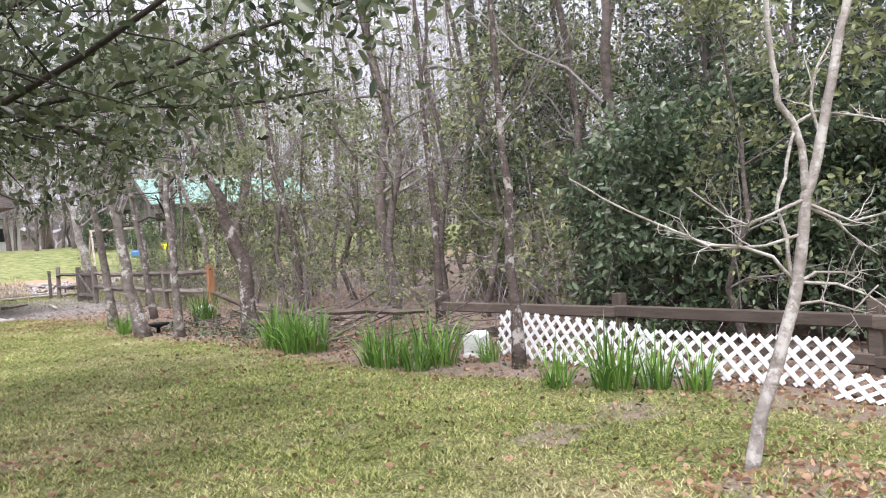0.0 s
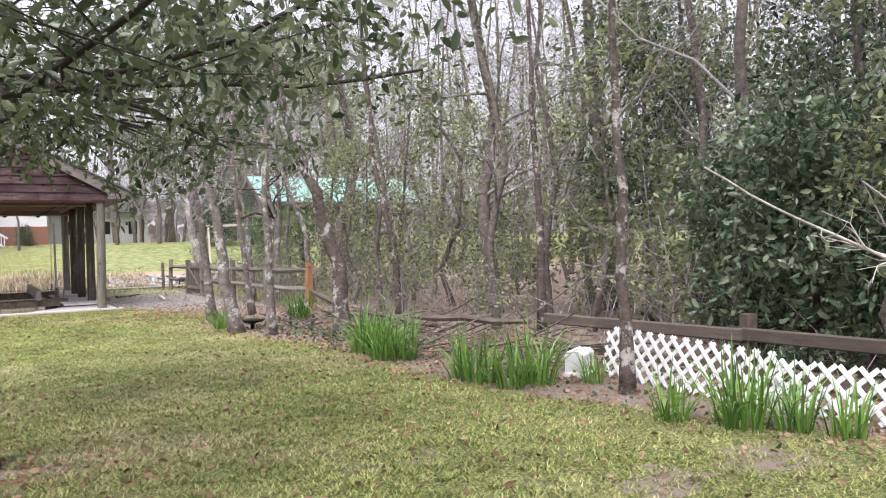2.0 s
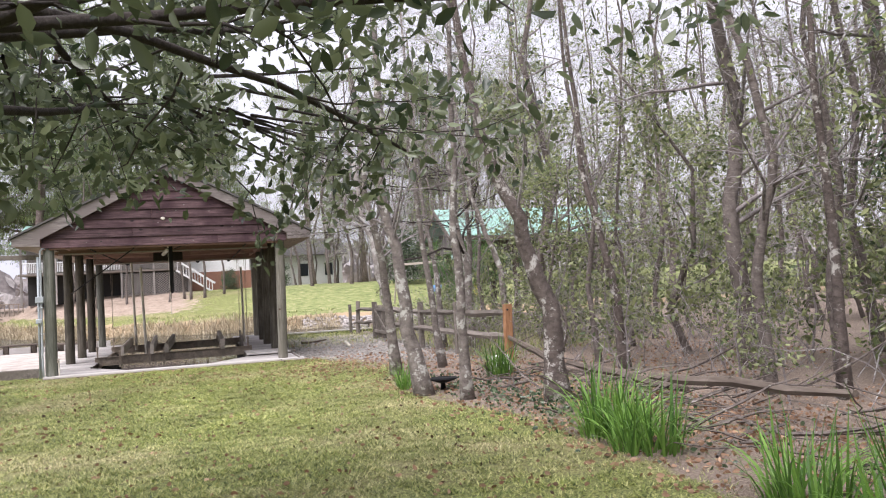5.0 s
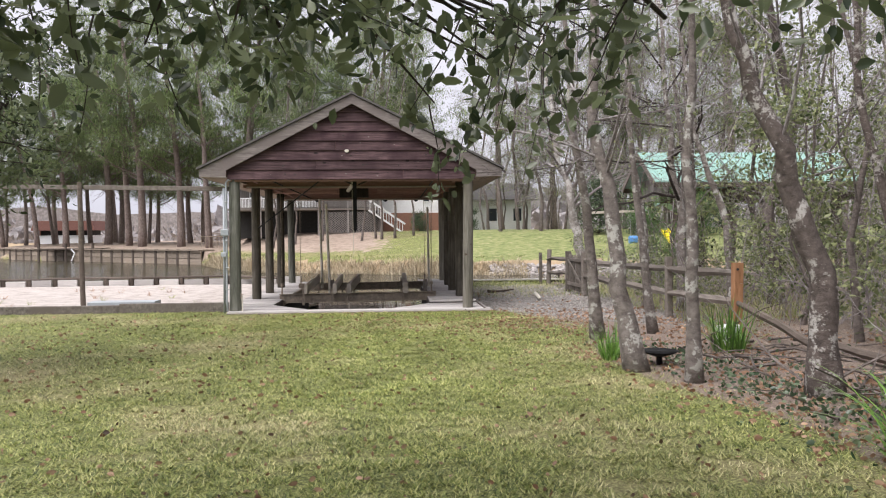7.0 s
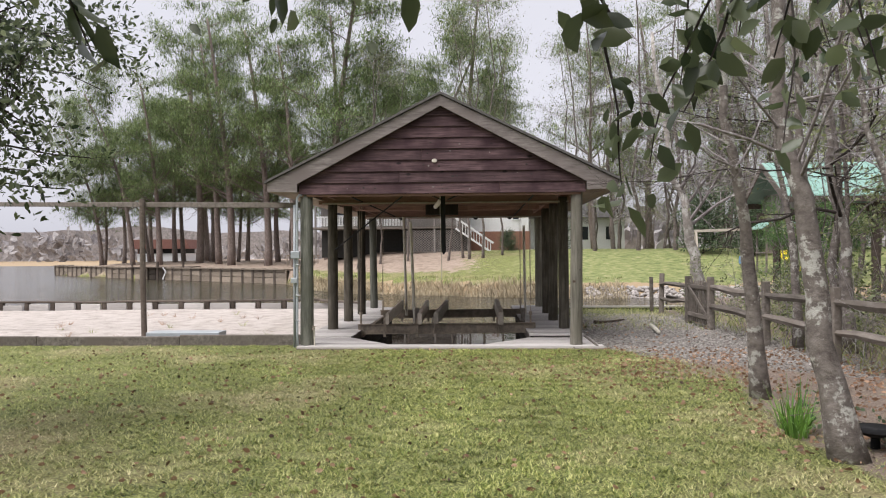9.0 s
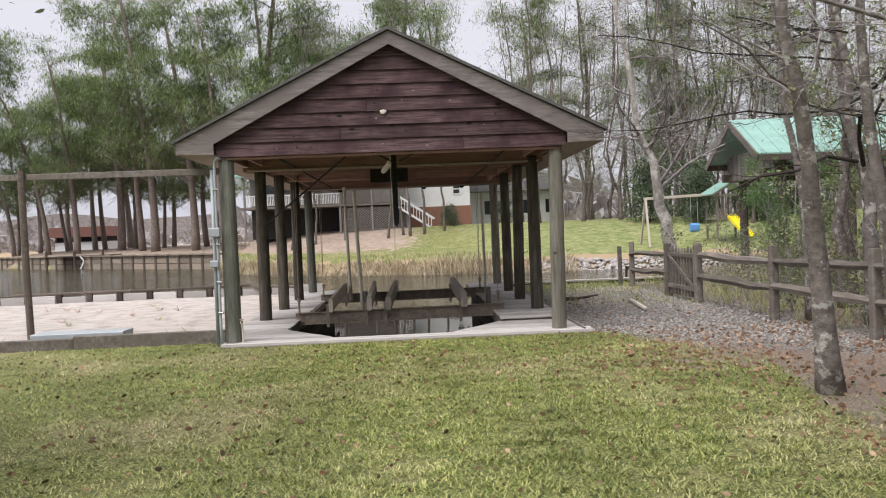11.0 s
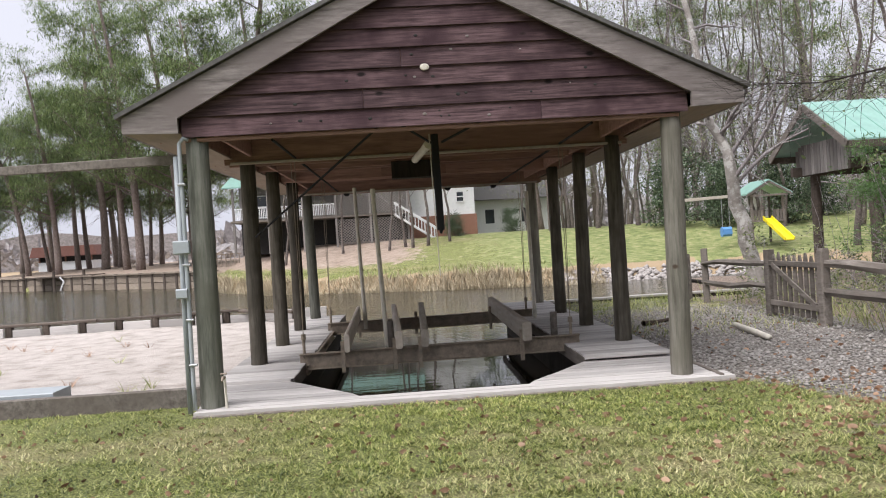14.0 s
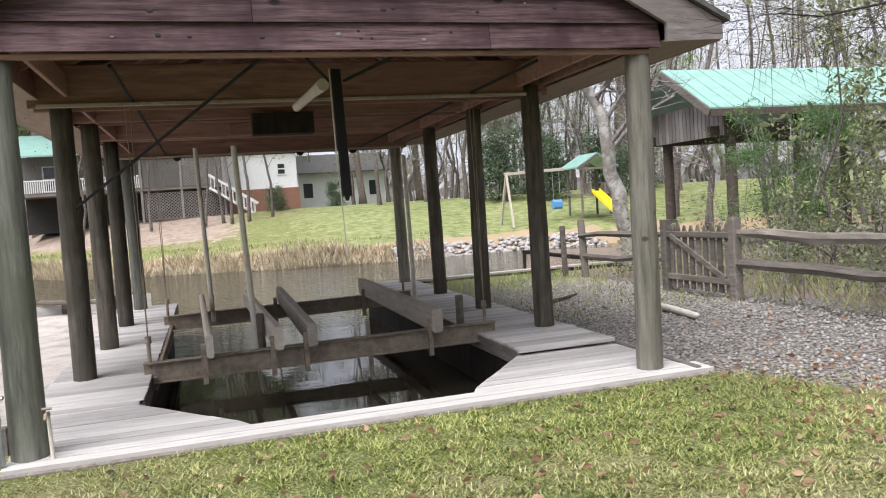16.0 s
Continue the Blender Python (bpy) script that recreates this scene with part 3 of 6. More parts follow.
for k in range(26):
    z = 2.78 + 0.2 * rng.choice((0, 0, 0, 1, 1, 1, 2, 2, 3, 4)) + rng.uniform(0.05, 0.16)
    x = RIDGE_X + rng.uniform(-0.75, 0.75) * min(2.3, half_width(z))
    r = rng.uniform(0.008, 0.017)
    y = 21.966 + 0.03 * ((z - 2.78) % 0.2) / 0.222
    s = Shape()
    ring = [(x + r * 1.5 * math.cos(a), y, z + r * math.sin(a)) for a in np.linspace(0, 2 * math.pi, 9)[:-1]]
    inner = [(x + r * 0.9 * math.cos(a), y - 0.003, z + r * 0.6 * math.sin(a)) for a in np.linspace(0, 2 * math.pi, 9)[:-1]]
    s.add(ring + inner, [(i, (i + 1) % 8, 8 + (i + 1) % 8, 8 + i) for i in range(8)] + [tuple(range(8, 16))])
    part("knot", s, (SHADE, SHADE, FASCIA)[k % 3], boathouse)
# rake boards with their boxed ends, roof, soffit
for side in (-1, 1):
    for y0, y1 in ((21.88, 21.92), (31.26, 31.3)):
        s = Shape()
        tip, cx = RIDGE_X + side * 3.12, RIDGE_X + side * 2.58
        drop = 0.19
        out = [(RIDGE_X, APEX - drop), (RIDGE_X, APEX), (tip, EAVE + 0.12), (tip, EAVE - 0.03), (cx, EAVE - 0.05), (cx, EAVE + 0.1)]
        out = out if side > 0 else out[::-1]
        upright(s, out[::-1], y0, y1)
        part("rake_board", s, FASCIA, boathouse, "grey weathered rake board")
    s = Shape()
    a, b = (RIDGE_X, APEX + 0.015), (RIDGE_X + side * 3.17, EAVE + 0.11)
    d = 0.045
    pts = [a, b, (b[0], b[1] + d), (a[0], a[1] + d)]
    upright(s, pts if side > 0 else pts[::-1], 21.84, 31.34)
    part("roof_slope", s, SHINGLE, boathouse)
    s = Shape()
    a, b = (RIDGE_X, APEX - 0.06), (RIDGE_X + side * 3.1, EAVE + 0.05)
    pts = [a, b, (b[0], b[1] + 0.02), (a[0], a[1] + 0.02)]
    upright(s, pts if side > 0 else pts[::-1], 22.06, 31.2)
    part("roof_sheathing", s, BEAM, boathouse)
    s = Shape()
    x0, x1 = sorted((RIDGE_X + side * 3.1, RIDGE_X + side * 2.6))
    block(s, (x0, 21.93, EAVE - 0.035), (x1, 31.25, EAVE - 0.02), 0.003)
    part("soffit", s, SOFFIT, boathouse, "pale plywood soffit under the eave")
    s = Shape()
    beam(s, (RIDGE_X + side * 3.11, 21.93, EAVE + 0.035), (RIDGE_X + side * 3.11, 31.25, EAVE + 0.035), 0.04, 0.15)
    part("eave_board", s, FASCIA, boathouse)
    for dx in (-0.14, 0.14):
        s = Shape()
        x = (0.0 if side < 0 else 4.93) + dx
        beam(s, (x, 22.06, 2.96), (x, 31.2, 2.96), 0.045, 0.22)
        part("header_beam", s, BEAM, boathouse)
for k, (yl, yr) in enumerate(zip(LEFT_POSTS, RIGHT_POSTS)):
    y = (yl + yr) / 2
    low = (2.9, 2.75, 2.84, 2.84, 2.75)[k]
    for dy in (-0.14, 0.14) if k else (0.14,):
        s = Shape()
        beam(s, (-0.2, y + dy, low + 0.2), (5.13, y + dy, low + 0.2), 0.045, 0.4)
        part("cross_beam", s, BEAM, boathouse)
    if k in (1, 4):
        s = Shape()
        beam(s, (-0.12, y - 0.18, low + 0.015), (5.05, y - 0.18, low + 0.015), 0.03, 0.035, 0.004)
        part("ledger", s, BUNK, boathouse)
s = Shape()
block(s, (1.75, 27.9, 2.8), (2.9, 27.94, 2.98))
part("brace_board", s, BEAM, boathouse)
s = Shape()
block(s, (-0.05, 22.01, 2.735), (4.99, 22.05, 2.775))
part("gable_sill", s, BEAM, boathouse)
for y in np.arange(22.6, 31.0, 0.6):
    for side in (-1, 1):
        s = Shape()
        beam(s, (RIDGE_X, y, APEX - 0.16), (RIDGE_X + side * 3.0, y, EAVE + 0.02), 0.04, 0.14)
        part("rafter", s, BEAM, boathouse)
for (p, q) in (((1.9, 22.35, 2.86), (0.12, 24.5, 1.8)), ((2.1, 22.35, 2.86), (2.45, 23.1, 2.74)), ((3.0, 22.35, 2.86), (2.58, 23.1, 2.74))):
    s = Shape()
    tube(s, [p, [(a + b) / 2 for a, b in zip(p, q)], q], [0.014] * 3, 6)
    part("rod_brace", s, BLACK, boathouse)

# lift gear in the roof
hoist = thing("lift_hoist", "boat lift motor, drive pipe and pulleys under the roof beams", "boat lift")
s = Shape()
tube(s, [(2.44, 23.4, 2.76), (2.38, 23.7, 2.73), (2.28, 24.2, 2.67)], [0.06, 0.045, 0.045], 10)
part("drive_pipe", s, WHITEPIPE, hoist, "pale plastic drive pipe")
s = Shape()
block(s, (1.95, 26.0, 2.6), (2.7, 26.25, 2.86))
part("motor_box", s, SHEET, hoist, "dark motor housing")
s = Shape()
beam(s, (2.49, 22.98, 2.82), (2.5, 22.9, 1.72), 0.085, 0.04, 0.012)
tube(s, [(2.5, 22.9, 1.74), (2.5, 22.9, 1.68)], [0.03, 0.012], 8)
part("hanging_strap", s, BLACK, hoist, "long black rubber strap hanging down")
s = Shape()
tube(s, [(2.43, 22.95, 2.82), (2.44, 22.95, 2.1), (2.45, 22.93, 1.75), (2.46, 22.9, 1.2)], [0.006] * 4, 5)
part("pull_cord", s, WHITEPIPE, hoist)
for x in (0.72, 4.22):
    s = Shape()
    tube(s, [(x, 22.6, 2.8), (x, 31.0, 2.8)], [0.016, 0.016], 8)
    part("winding_shaft", s, BLACK, hoist)
for x in (0.9, 3.1, 4.1):
    s = Shape()
    tube(s, [(x, 30.95, 2.76), (x, 31.02, 2.76)], [0.07, 0.07], 12)
    part("pulley", s, BLACK, hoist)

# electrical pipes on the front post
conduit = thing("electric_conduit", "grey plastic conduit with junction boxes on the front post", "conduit")
s = Shape()
tube(s, [(-0.02, 22.0, 2.76), (-0.06, 21.97, 2.77), (-0.1, 21.965, 2.72), (-0.1, 21.97, 2.0), (-0.11, 21.97, 0.3), (-0.1, 21.95, 0.06)], [0.021] * 6, 8)
part("bent_pipe", s, PVC, conduit, "", True)
s = Shape()
tube(s, [(-0.16, 22.03, 2.6), (-0.165, 22.0, 0.02)], [0.026] * 2, 8)
part("straight_pipe", s, PVC, conduit, "", True)
for z0, w in ((1.62, 0.09), (1.18, 0.065)):
    s = Shape()
    block(s, (-0.21, 21.91, z0), (-0.21 + w * 1.7, 21.98, z0 + w * 1.5), 0.012)
    part("junction_box", s, PVC, conduit)
for z0 in (2.3, 1.5, 0.95, 0.5):
    s = Shape()
    block(s, (-0.135, 21.935, z0), (-0.06, 21.99, z0 + 0.022))
    part("pipe_clip", s, ZINC, conduit)
tap = thing("garden_tap", "short white stand pipe with a brass tap beside the post", "tap")
s = Shape()
tube(s, [(0.2, 22.0, -0.1), (0.19, 22.0, 0.38)], [0.014, 0.014], 8)
part("stand_pipe", s, WHITEPIPE, tap)
s = Shape()
tube(s, [(0.19, 22.0, 0.36), (0.19, 21.93, 0.37), (0.19, 21.9, 0.34)], [0.016, 0.014, 0.011], 8)
tube(s, [(0.16, 21.98, 0.4), (0.22, 21.98, 0.4)], [0.01, 0.01], 6)
part("spout", s, STEEL, tap)

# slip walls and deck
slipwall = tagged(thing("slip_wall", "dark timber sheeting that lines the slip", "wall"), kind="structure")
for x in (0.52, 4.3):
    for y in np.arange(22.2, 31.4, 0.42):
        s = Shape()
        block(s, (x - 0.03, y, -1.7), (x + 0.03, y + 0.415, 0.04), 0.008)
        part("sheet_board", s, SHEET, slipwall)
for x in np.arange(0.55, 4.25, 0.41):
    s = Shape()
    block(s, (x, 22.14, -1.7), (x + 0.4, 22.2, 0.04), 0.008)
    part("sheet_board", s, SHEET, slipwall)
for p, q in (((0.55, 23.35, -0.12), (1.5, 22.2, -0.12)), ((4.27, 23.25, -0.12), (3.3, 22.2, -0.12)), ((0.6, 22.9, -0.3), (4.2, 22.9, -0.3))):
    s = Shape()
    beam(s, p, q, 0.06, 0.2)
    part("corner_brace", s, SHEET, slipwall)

deck = tagged(thing("boathouse_deck", "grey weathered plank deck round the boat slip", "deck"), kind="structure")
for x0, x1, ya, yb, zt in ((-0.28, 0.68, 23.35, 31.4, 0.09), (4.14, 5.2, 23.25, 31.4, 0.12)):
    y = ya
    while y < yb:
        s = Shape()
        block(s, (x0 + rng.uniform(0, 0.015), y, zt - 0.04), (x1 - rng.uniform(0, 0.015), y + 0.138, zt + rng.uniform(-0.002, 0.003)), 0.006)
        part("plank", s, DECK, deck)
        y += 0.145
y = 21.86
k = 0
while y < 23.33:
    t0, t1 = (y - 22.2) / 1.1, (y + 0.138 - 22.2) / 1.1
    zt = 0.05 + rng.uniform(-0.002, 0.003)
    if y < 22.15:
        s = Shape()
        slab(s, [(-0.1, y), (5.36, y), (5.36, y + 0.138), (-0.1, y + 0.138)], zt - 0.045, zt)
        part("plank", s, DECK, deck)
    else:
        s = Shape()
        slab(s, [(-0.12, y), (1.52 - 0.86 * max(t0, 0), y), (1.52 - 0.86 * max(t1, 0), y + 0.138), (-0.12, y + 0.138)], zt - 0.045, zt)
        part("plank", s, DECK, deck)
        s = Shape()
        slab(s, [(3.28 + 0.86 * max(t0, 0), y), (5.3, y), (5.3, y + 0.138), (3.28 + 0.86 * max(t1, 0), y + 0.138)], zt - 0.045, zt)
        part("plank", s, DECK, deck)
    y += 0.145
for p, q in (((-0.1, 21.84, -0.06), (5.36, 21.84, -0.06)), ((0.66, 23.35, 0.0), (0.66, 31.4, 0.0)), ((4.16, 23.3, 0.02), (4.16, 31.4, 0.02)), ((5.24, 21.9, -0.01), (5.24, 31.4, 0.0))):
    s = Shape()
    beam(s, p, q, 0.045, 0.16)
    part("rim_board", s, RAIL, deck)

# lift cradle
cradle = thing("boat_lift_cradle", "rusty steel lift cradle with bleached timber bunks over the water", "boat lift")
def i_beam(name, p, q, w, h, t):
    p, q = Vector(p), Vector(q)
    s = Shape()
    beam(s, p, q, t, h, 0.003)
    web = part(name, s, STEEL, cradle)
    for k in (-1, 1):
        o = Vector((0, 0, k * (h / 2)))
        s = Shape()
        beam(s, p + o, q + o, w, t, 0.003)
        part("flange", s, STEEL, web)


for y, z0 in ((24.5, 0.1), (28.3, 0.12)):
    i_beam("steel_beam", (0.6, y, z0), (4.35, y - 0.05, z0 + 0.03), 0.12, 0.2, 0.014)
for x in (0.68, 4.22):
    i_beam("side_beam", (x, 24.4, 0.0), (x, 28.5, 0.02), 0.08, 0.12, 0.01)
for x, lean, h, w in ((1.25, 0.1, 0.24, 0.07), (1.93, 0.12, 0.24, 0.09), (2.27, -0.05, 0.24, 0.1), (3.62, -0.02, 0.26, 0.12)):
    s = Shape()
    beam(s, (x, 24.25, 0.34), (x - lean, 28.6, 0.36), w, h, 0.02)
    part("bunk", s, BUNK, cradle, "bleached timber bunk")
    for y in (24.42, 28.2):
        s = Shape()
        block(s, (x - 0.09, y - 0.1, -0.05), (x - 0.04, y - 0.06, 0.36), 0.004)
        part("bracket", s, STEEL, cradle)
for x in (0.66, 4.25):
    for y in (24.5, 28.3):
        s = Shape()
        tube(s, [(x, y, 0.15), (x, y, 0.42)], [0.02, 0.02], 8)
        tube(s, [(x, y, 0.4), (x, y, 0.47)], [0.035, 0.03], 8)
        part("shackle", s, STEEL, cradle)
        for dx in (-0.02, 0.03):
            s = Shape()
            tube(s, [(x, y, 0.4), (x + dx, y, 2.8)], [0.005, 0.005], 4, False)
            part("lift_cable", s, STEEL, cradle)
for x, y, z0, z1, lean in ((1.3, 28.1, 0.1, 2.65, -0.06), (1.75, 25.2, 0.1, 2.4, -0.08), (4.36, 28.0, 0.0, 2.4, -0.03)):
    s = Shape()
    tube(s, [(x, y, z0), (x + lean, y, z1)], [0.035, 0.032], 10)
    part("guide_pole", s, WHITEPIPE, cradle, "pale upright guide pole")
for x, y in ((1.8, 25.2), (4.12, 25.0)):
    s = Shape()
    tube(s, [(x, y, 0.1), (x, y, 0.5)], [0.05, 0.05], 10)
    part("guide_sleeve", s, RAIL, cradle)

# pole and rail beside the boathouse
arbor = thing("pole_and_rail", "grey timber rail on slender poles beside the boathouse", "frame")
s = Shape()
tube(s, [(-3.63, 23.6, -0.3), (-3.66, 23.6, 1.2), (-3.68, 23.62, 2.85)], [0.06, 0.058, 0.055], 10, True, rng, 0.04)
part("pole", s, SHADERAIL, arbor)
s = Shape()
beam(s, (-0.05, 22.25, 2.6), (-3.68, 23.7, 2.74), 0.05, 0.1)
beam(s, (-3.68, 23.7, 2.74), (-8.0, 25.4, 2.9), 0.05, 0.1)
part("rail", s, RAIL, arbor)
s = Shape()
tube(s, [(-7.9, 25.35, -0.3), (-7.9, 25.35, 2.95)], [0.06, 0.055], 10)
part("pole", s, SHADERAIL, arbor)

# retaining board and sand bulkhead
board = tagged(thing("retaining_board", "grey plank edge between the lawn and the sand", "edging"), kind="structure")
for x0, x1, h in ((-2.45, -0.18, 0.2), (-5.2, -2.46, 0.17), (-9.0, -5.21, 0.18), (-14, -9.01, 0.18)):
    s = Shape()
    block(s, (x0, 22.44, -0.15), (x1, 22.53, h), 0.01)
    part("plank", s, RAIL, board)
s = Shape()
block(s, (-3.15, 22.56, -0.06), (-1.75, 23.0, 0.235), 0.01)
single("timber_step", s, PVC, "low blue-grey timber step beside the plank edging", "step")

bulk = tagged(thing("bulkhead", "weathered timber bulkhead along the sand", "bulkhead"), kind="structure")
x = -40.0
while x < -0.6:
    y = float(near_shore(np.array(x)))
    s = Shape()
    tube(s, [(x, y + 0.02, -1.6), (x, y + 0.02, 0.2 + rng.uniform(-0.02, 0.03))], [0.1, 0.095], 8)
    part("pile", s, SHADERAIL, bulk)
    s = Shape()
    block(s, (x + 0.12, y - 0.1, -1.0), (x + 0.75, y - 0.04, 0.17 + rng.uniform(-0.05, 0.03)))
    part("sheet_board", s, DECK, bulk)
    x += 0.82
x = -40.0
while x < -1.5:
    l = rng.uniform(2.4, 3.4)
    x1 = min(x + l, -0.45)
    s = Shape()
    beam(s, (x, float(near_shore(np.array(x))) + 0.02, 0.22 + rng.uniform(-0.02, 0.02)), (x1 - 0.02, float(near_shore(np.array(x1))) + 0.02, 0.22 + rng.uniform(-0.02, 0.02)), 0.2, 0.06, 0.012)
    part("cap", s, SHADERAIL, bulk)
    x = x1
rbulk = tagged(thing("bulkhead", "dark timber bulkhead with a pale cap beside the gravel", "bulkhead"), kind="structure")
s = Shape()
beam(s, (5.2, 31.55, 0.07), (10.3, 31.5, 0.07), 0.16, 0.05)
part("cap", s, DECK, rbulk)
x = 5.25
while x < 10.2:
    s = Shape()
    block(s, (x, 31.45, -1.7), (x + 0.3, 31.5, 0.04))
    part("sheet_board", s, SHEET, rbulk)
    x += 0.31
s = Shape()
beam(s, (10.25, 31.5, 0.05), (10.25, 37.5, 0.05), 0.12, 0.05)
block(s, (10.2, 31.5, -1.7), (10.28, 37.5, 0.03))
part("sheet_board", s, SHEET, rbulk)

# far bulkhead of the pine point
fbulk = tagged(thing("bulkhead", "pale timber bulkhead round the pine point", "bulkhead"), kind="structure")
FB = [(-49.5, 104), (-47.4, 98.5), (-34.2, 85.6), (-24.7, 77.6), (-16.0, 70.4), (-11.4, 66.4)]
for (ax, ay), (bx, by) in zip(FB, FB[1:]):
    L = math.hypot(bx - ax, by - ay)
    n = int(L / 1.5)
    for k in range(n):
        t, t1 = k / n, (k + 1) / n
        p = (ax + (bx - ax) * t, ay + (by - ay) * t)
        q = (ax + (bx - ax) * t1, ay + (by - ay) * t1)
        s = Shape()
        tube(s, [(*p, -1.6), (*p, 0.62)], [0.17, 0.16], 8)
        part("pile", s, SHADERAIL, fbulk)
        for z0, z1 in ((-0.55, -0.12), (-0.08, 0.3), (0.33, 0.5)):
            s = Shape()
            beam(s, (*p, (z0 + z1) / 2), (*q, (z0 + z1) / 2), 0.1, z1 - z0)
            part("wale", s, BULK, fbulk)
    s = Shape()
    beam(s, (ax + 0.3, ay + 0.45, 0.55), (bx + 0.3, by + 0.45, 0.55), 1.5, 0.09)
    part("cap", s, BULK, fbulk)
dock = thing("small_dock", "low wooden dock with a white ladder at the far bulkhead", "dock")
s = Shape()
for k in range(18):
    block(s, (-24.5 + k * 0.3, 62.6, 0.56), (-24.22 + k * 0.3, 66.5, 0.64))
part("planking", s, SHADERAIL, dock)
for x in (-24.2, -21.8, -19.4):
    s = Shape()
    tube(s, [(x, 62.8, -1.6), (x, 62.8, 1.1)], [0.13, 0.12], 8)
    part("dock_post", s, SHADERAIL, dock)
s = Shape()
beam(s, (-21.2, 62.5, -0.5), (-20.9, 62.5, 0.2), 0.12, 0.1)
beam(s, (-20.9, 62.5, 0.2), (-21.2, 62.5, 0.6), 0.12, 0.1)
part("ladder", s, WHITE, dock, "white ladder")
dock.location = (-4.6, 15.4, 0)


# ---- fences and lattice ----
fence = thing("split_rail_fence", "old grey split-rail fence with a sagging line of rails", "fence")


def rail(parent, p, q, mat=RAIL, r=0.055):
    s = Shape()
    p, q = Vector(p), Vector(q)
    pts = [p.lerp(q, t) + Vector((rng.gauss(0, 0.012), 0, rng.gauss(0, 0.012))) for t in (0, 0.25, 0.5, 0.75, 1)]
    tube(s, pts, [r * 0.75, r, r * 1.1, r, r * 0.75], 6, True, rng, 0.16)
    part("rail", s, mat, parent)


def fence_post(parent, x, y, h=1.15, mat=RAIL, lean=(0, 0), w=0.13):
    s = Shape()
    beam(s, (x, y, -0.3), (x + lean[0], y + lean[1], h), w, w * 0.9, 0.02)
    part("post", s, mat, parent)


stations = [(8.2, 25.2), (8.35, 22.4), (8.5, 20.0), (8.71, 17.6)]
for x, y in stations[:-1]:
    fence_post(fence, x, y)
for (ax, ay), (bx, by) in zip(stations, stations[1:]):
    for z in (0.92, 0.5):
        rail(fence, (ax, ay, z + rng.uniform(-0.03, 0.03)), (bx, by, z + rng.uniform(-0.03, 0.03)), RAIL, 0.068)
# fallen rails in the copy of the wood that has shade coloured in
rail(fence, (8.7, 17.5, 0.5), (8.5, 14.6, 0.12), SHADERAIL)
rail(fence, (8.75, 15.2, 0.2), (8.9, 12.2, 0.08), SHADERAIL)
rail(fence, (8.6, 12.6, 0.25), (8.75, 9.4, 0.38), SHADERAIL)
fence_post(fence, 8.14, 29.5, 1.1, RAIL, (0.12, 0.35))
fence_post(fence, 8.05, 30.2, 1.0, RAIL, (0.0, 0.05), 0.1)
for z in (0.9, 0.5):
    rail(fence, (8.15, 26.8, z), (8.2, 29.8, z - 0.08))
cedar = thing("cedar_post", "orange cedar post with bolt holes beside the fence", "post")
s = Shape()
beam(s, (8.71, 17.6, -0.3), (8.73, 17.6, 1.12), 0.16, 0.12, 0.015)
part("timber", s, ORANGE, cedar)
# bolt holes as dark discs, the shade inside them painted as colour
for z in (1.02, 0.5):
    s = Shape()
    tube(s, [(8.7, 17.53, z), (8.7, 17.515, z)], [0.02, 0.02], 8)
    part("bolt_hole", s, SHADE, cedar)

gate = thing("picket_gate", "weathered picket gate with a diagonal brace between posts", "gate")
gx0, gy0, gx1, gy1 = 8.2, 25.28, 8.15, 26.7
for x, y in ((8.2, 25.2), (8.15, 26.78)):
    s = Shape()
    beam(s, (x, y, -0.3), (x, y, 1.12), 0.14, 0.14, 0.02)
    part("gate_post", s, RAIL, gate)
for k in range(9):
    t = (k + 0.5) / 9
    x, y = gx0 + (gx1 - gx0) * t, gy0 + (gy1 - gy0) * t
    h = 1.06 + rng.uniform(-0.03, 0.03)
    s = Shape()
    w = 0.045
    vs = [(y - w, 0.08), (y + w, 0.08), (y + w, h - 0.08), (y + w * 0.3, h), (y - w * 0.3, h), (y - w, h - 0.08)]
    s.add([(x - 0.012 + d, yy, zz) for d in (0, 0.024) for yy, zz in vs], [tuple(range(5, -1, -1)), tuple(range(6, 12))] + [(i, (i + 1) % 6, 6 + (i + 1) % 6, 6 + i) for i in range(6)])
    part("picket", s, RAIL, gate)
for z in (0.9, 0.25):
    s = Shape()
    beam(s, (gx0 - 0.035, gy0, z), (gx1 - 0.035, gy1, z), 0.03, 0.09)
    part("cross_rail", s, RAIL, gate)
s = Shape()
beam(s, (gx0 - 0.04, gy0 + 0.1, 0.28), (gx1 - 0.04, gy1 - 0.1, 0.88), 0.03, 0.09)
part("brace", s, RAIL, gate)

# fence under the trees; their shade is put into the wood colour
back = thing("split_rail_fence", "dark rail fence behind the lattice, shade put into its colour", "fence")
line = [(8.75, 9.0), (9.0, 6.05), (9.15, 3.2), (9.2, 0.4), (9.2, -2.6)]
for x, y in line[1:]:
    fence_post(back, x, y, 0.72, SHADERAIL, (0.02, 0), 0.15)
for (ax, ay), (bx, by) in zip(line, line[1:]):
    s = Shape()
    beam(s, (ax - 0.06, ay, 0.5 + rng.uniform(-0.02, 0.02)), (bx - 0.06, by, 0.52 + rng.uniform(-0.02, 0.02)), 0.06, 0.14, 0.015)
    part("rail", s, SHADERAIL, back)
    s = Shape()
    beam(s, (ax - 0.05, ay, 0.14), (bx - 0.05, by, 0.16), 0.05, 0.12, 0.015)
    part("rail", s, SHADERAIL, back)


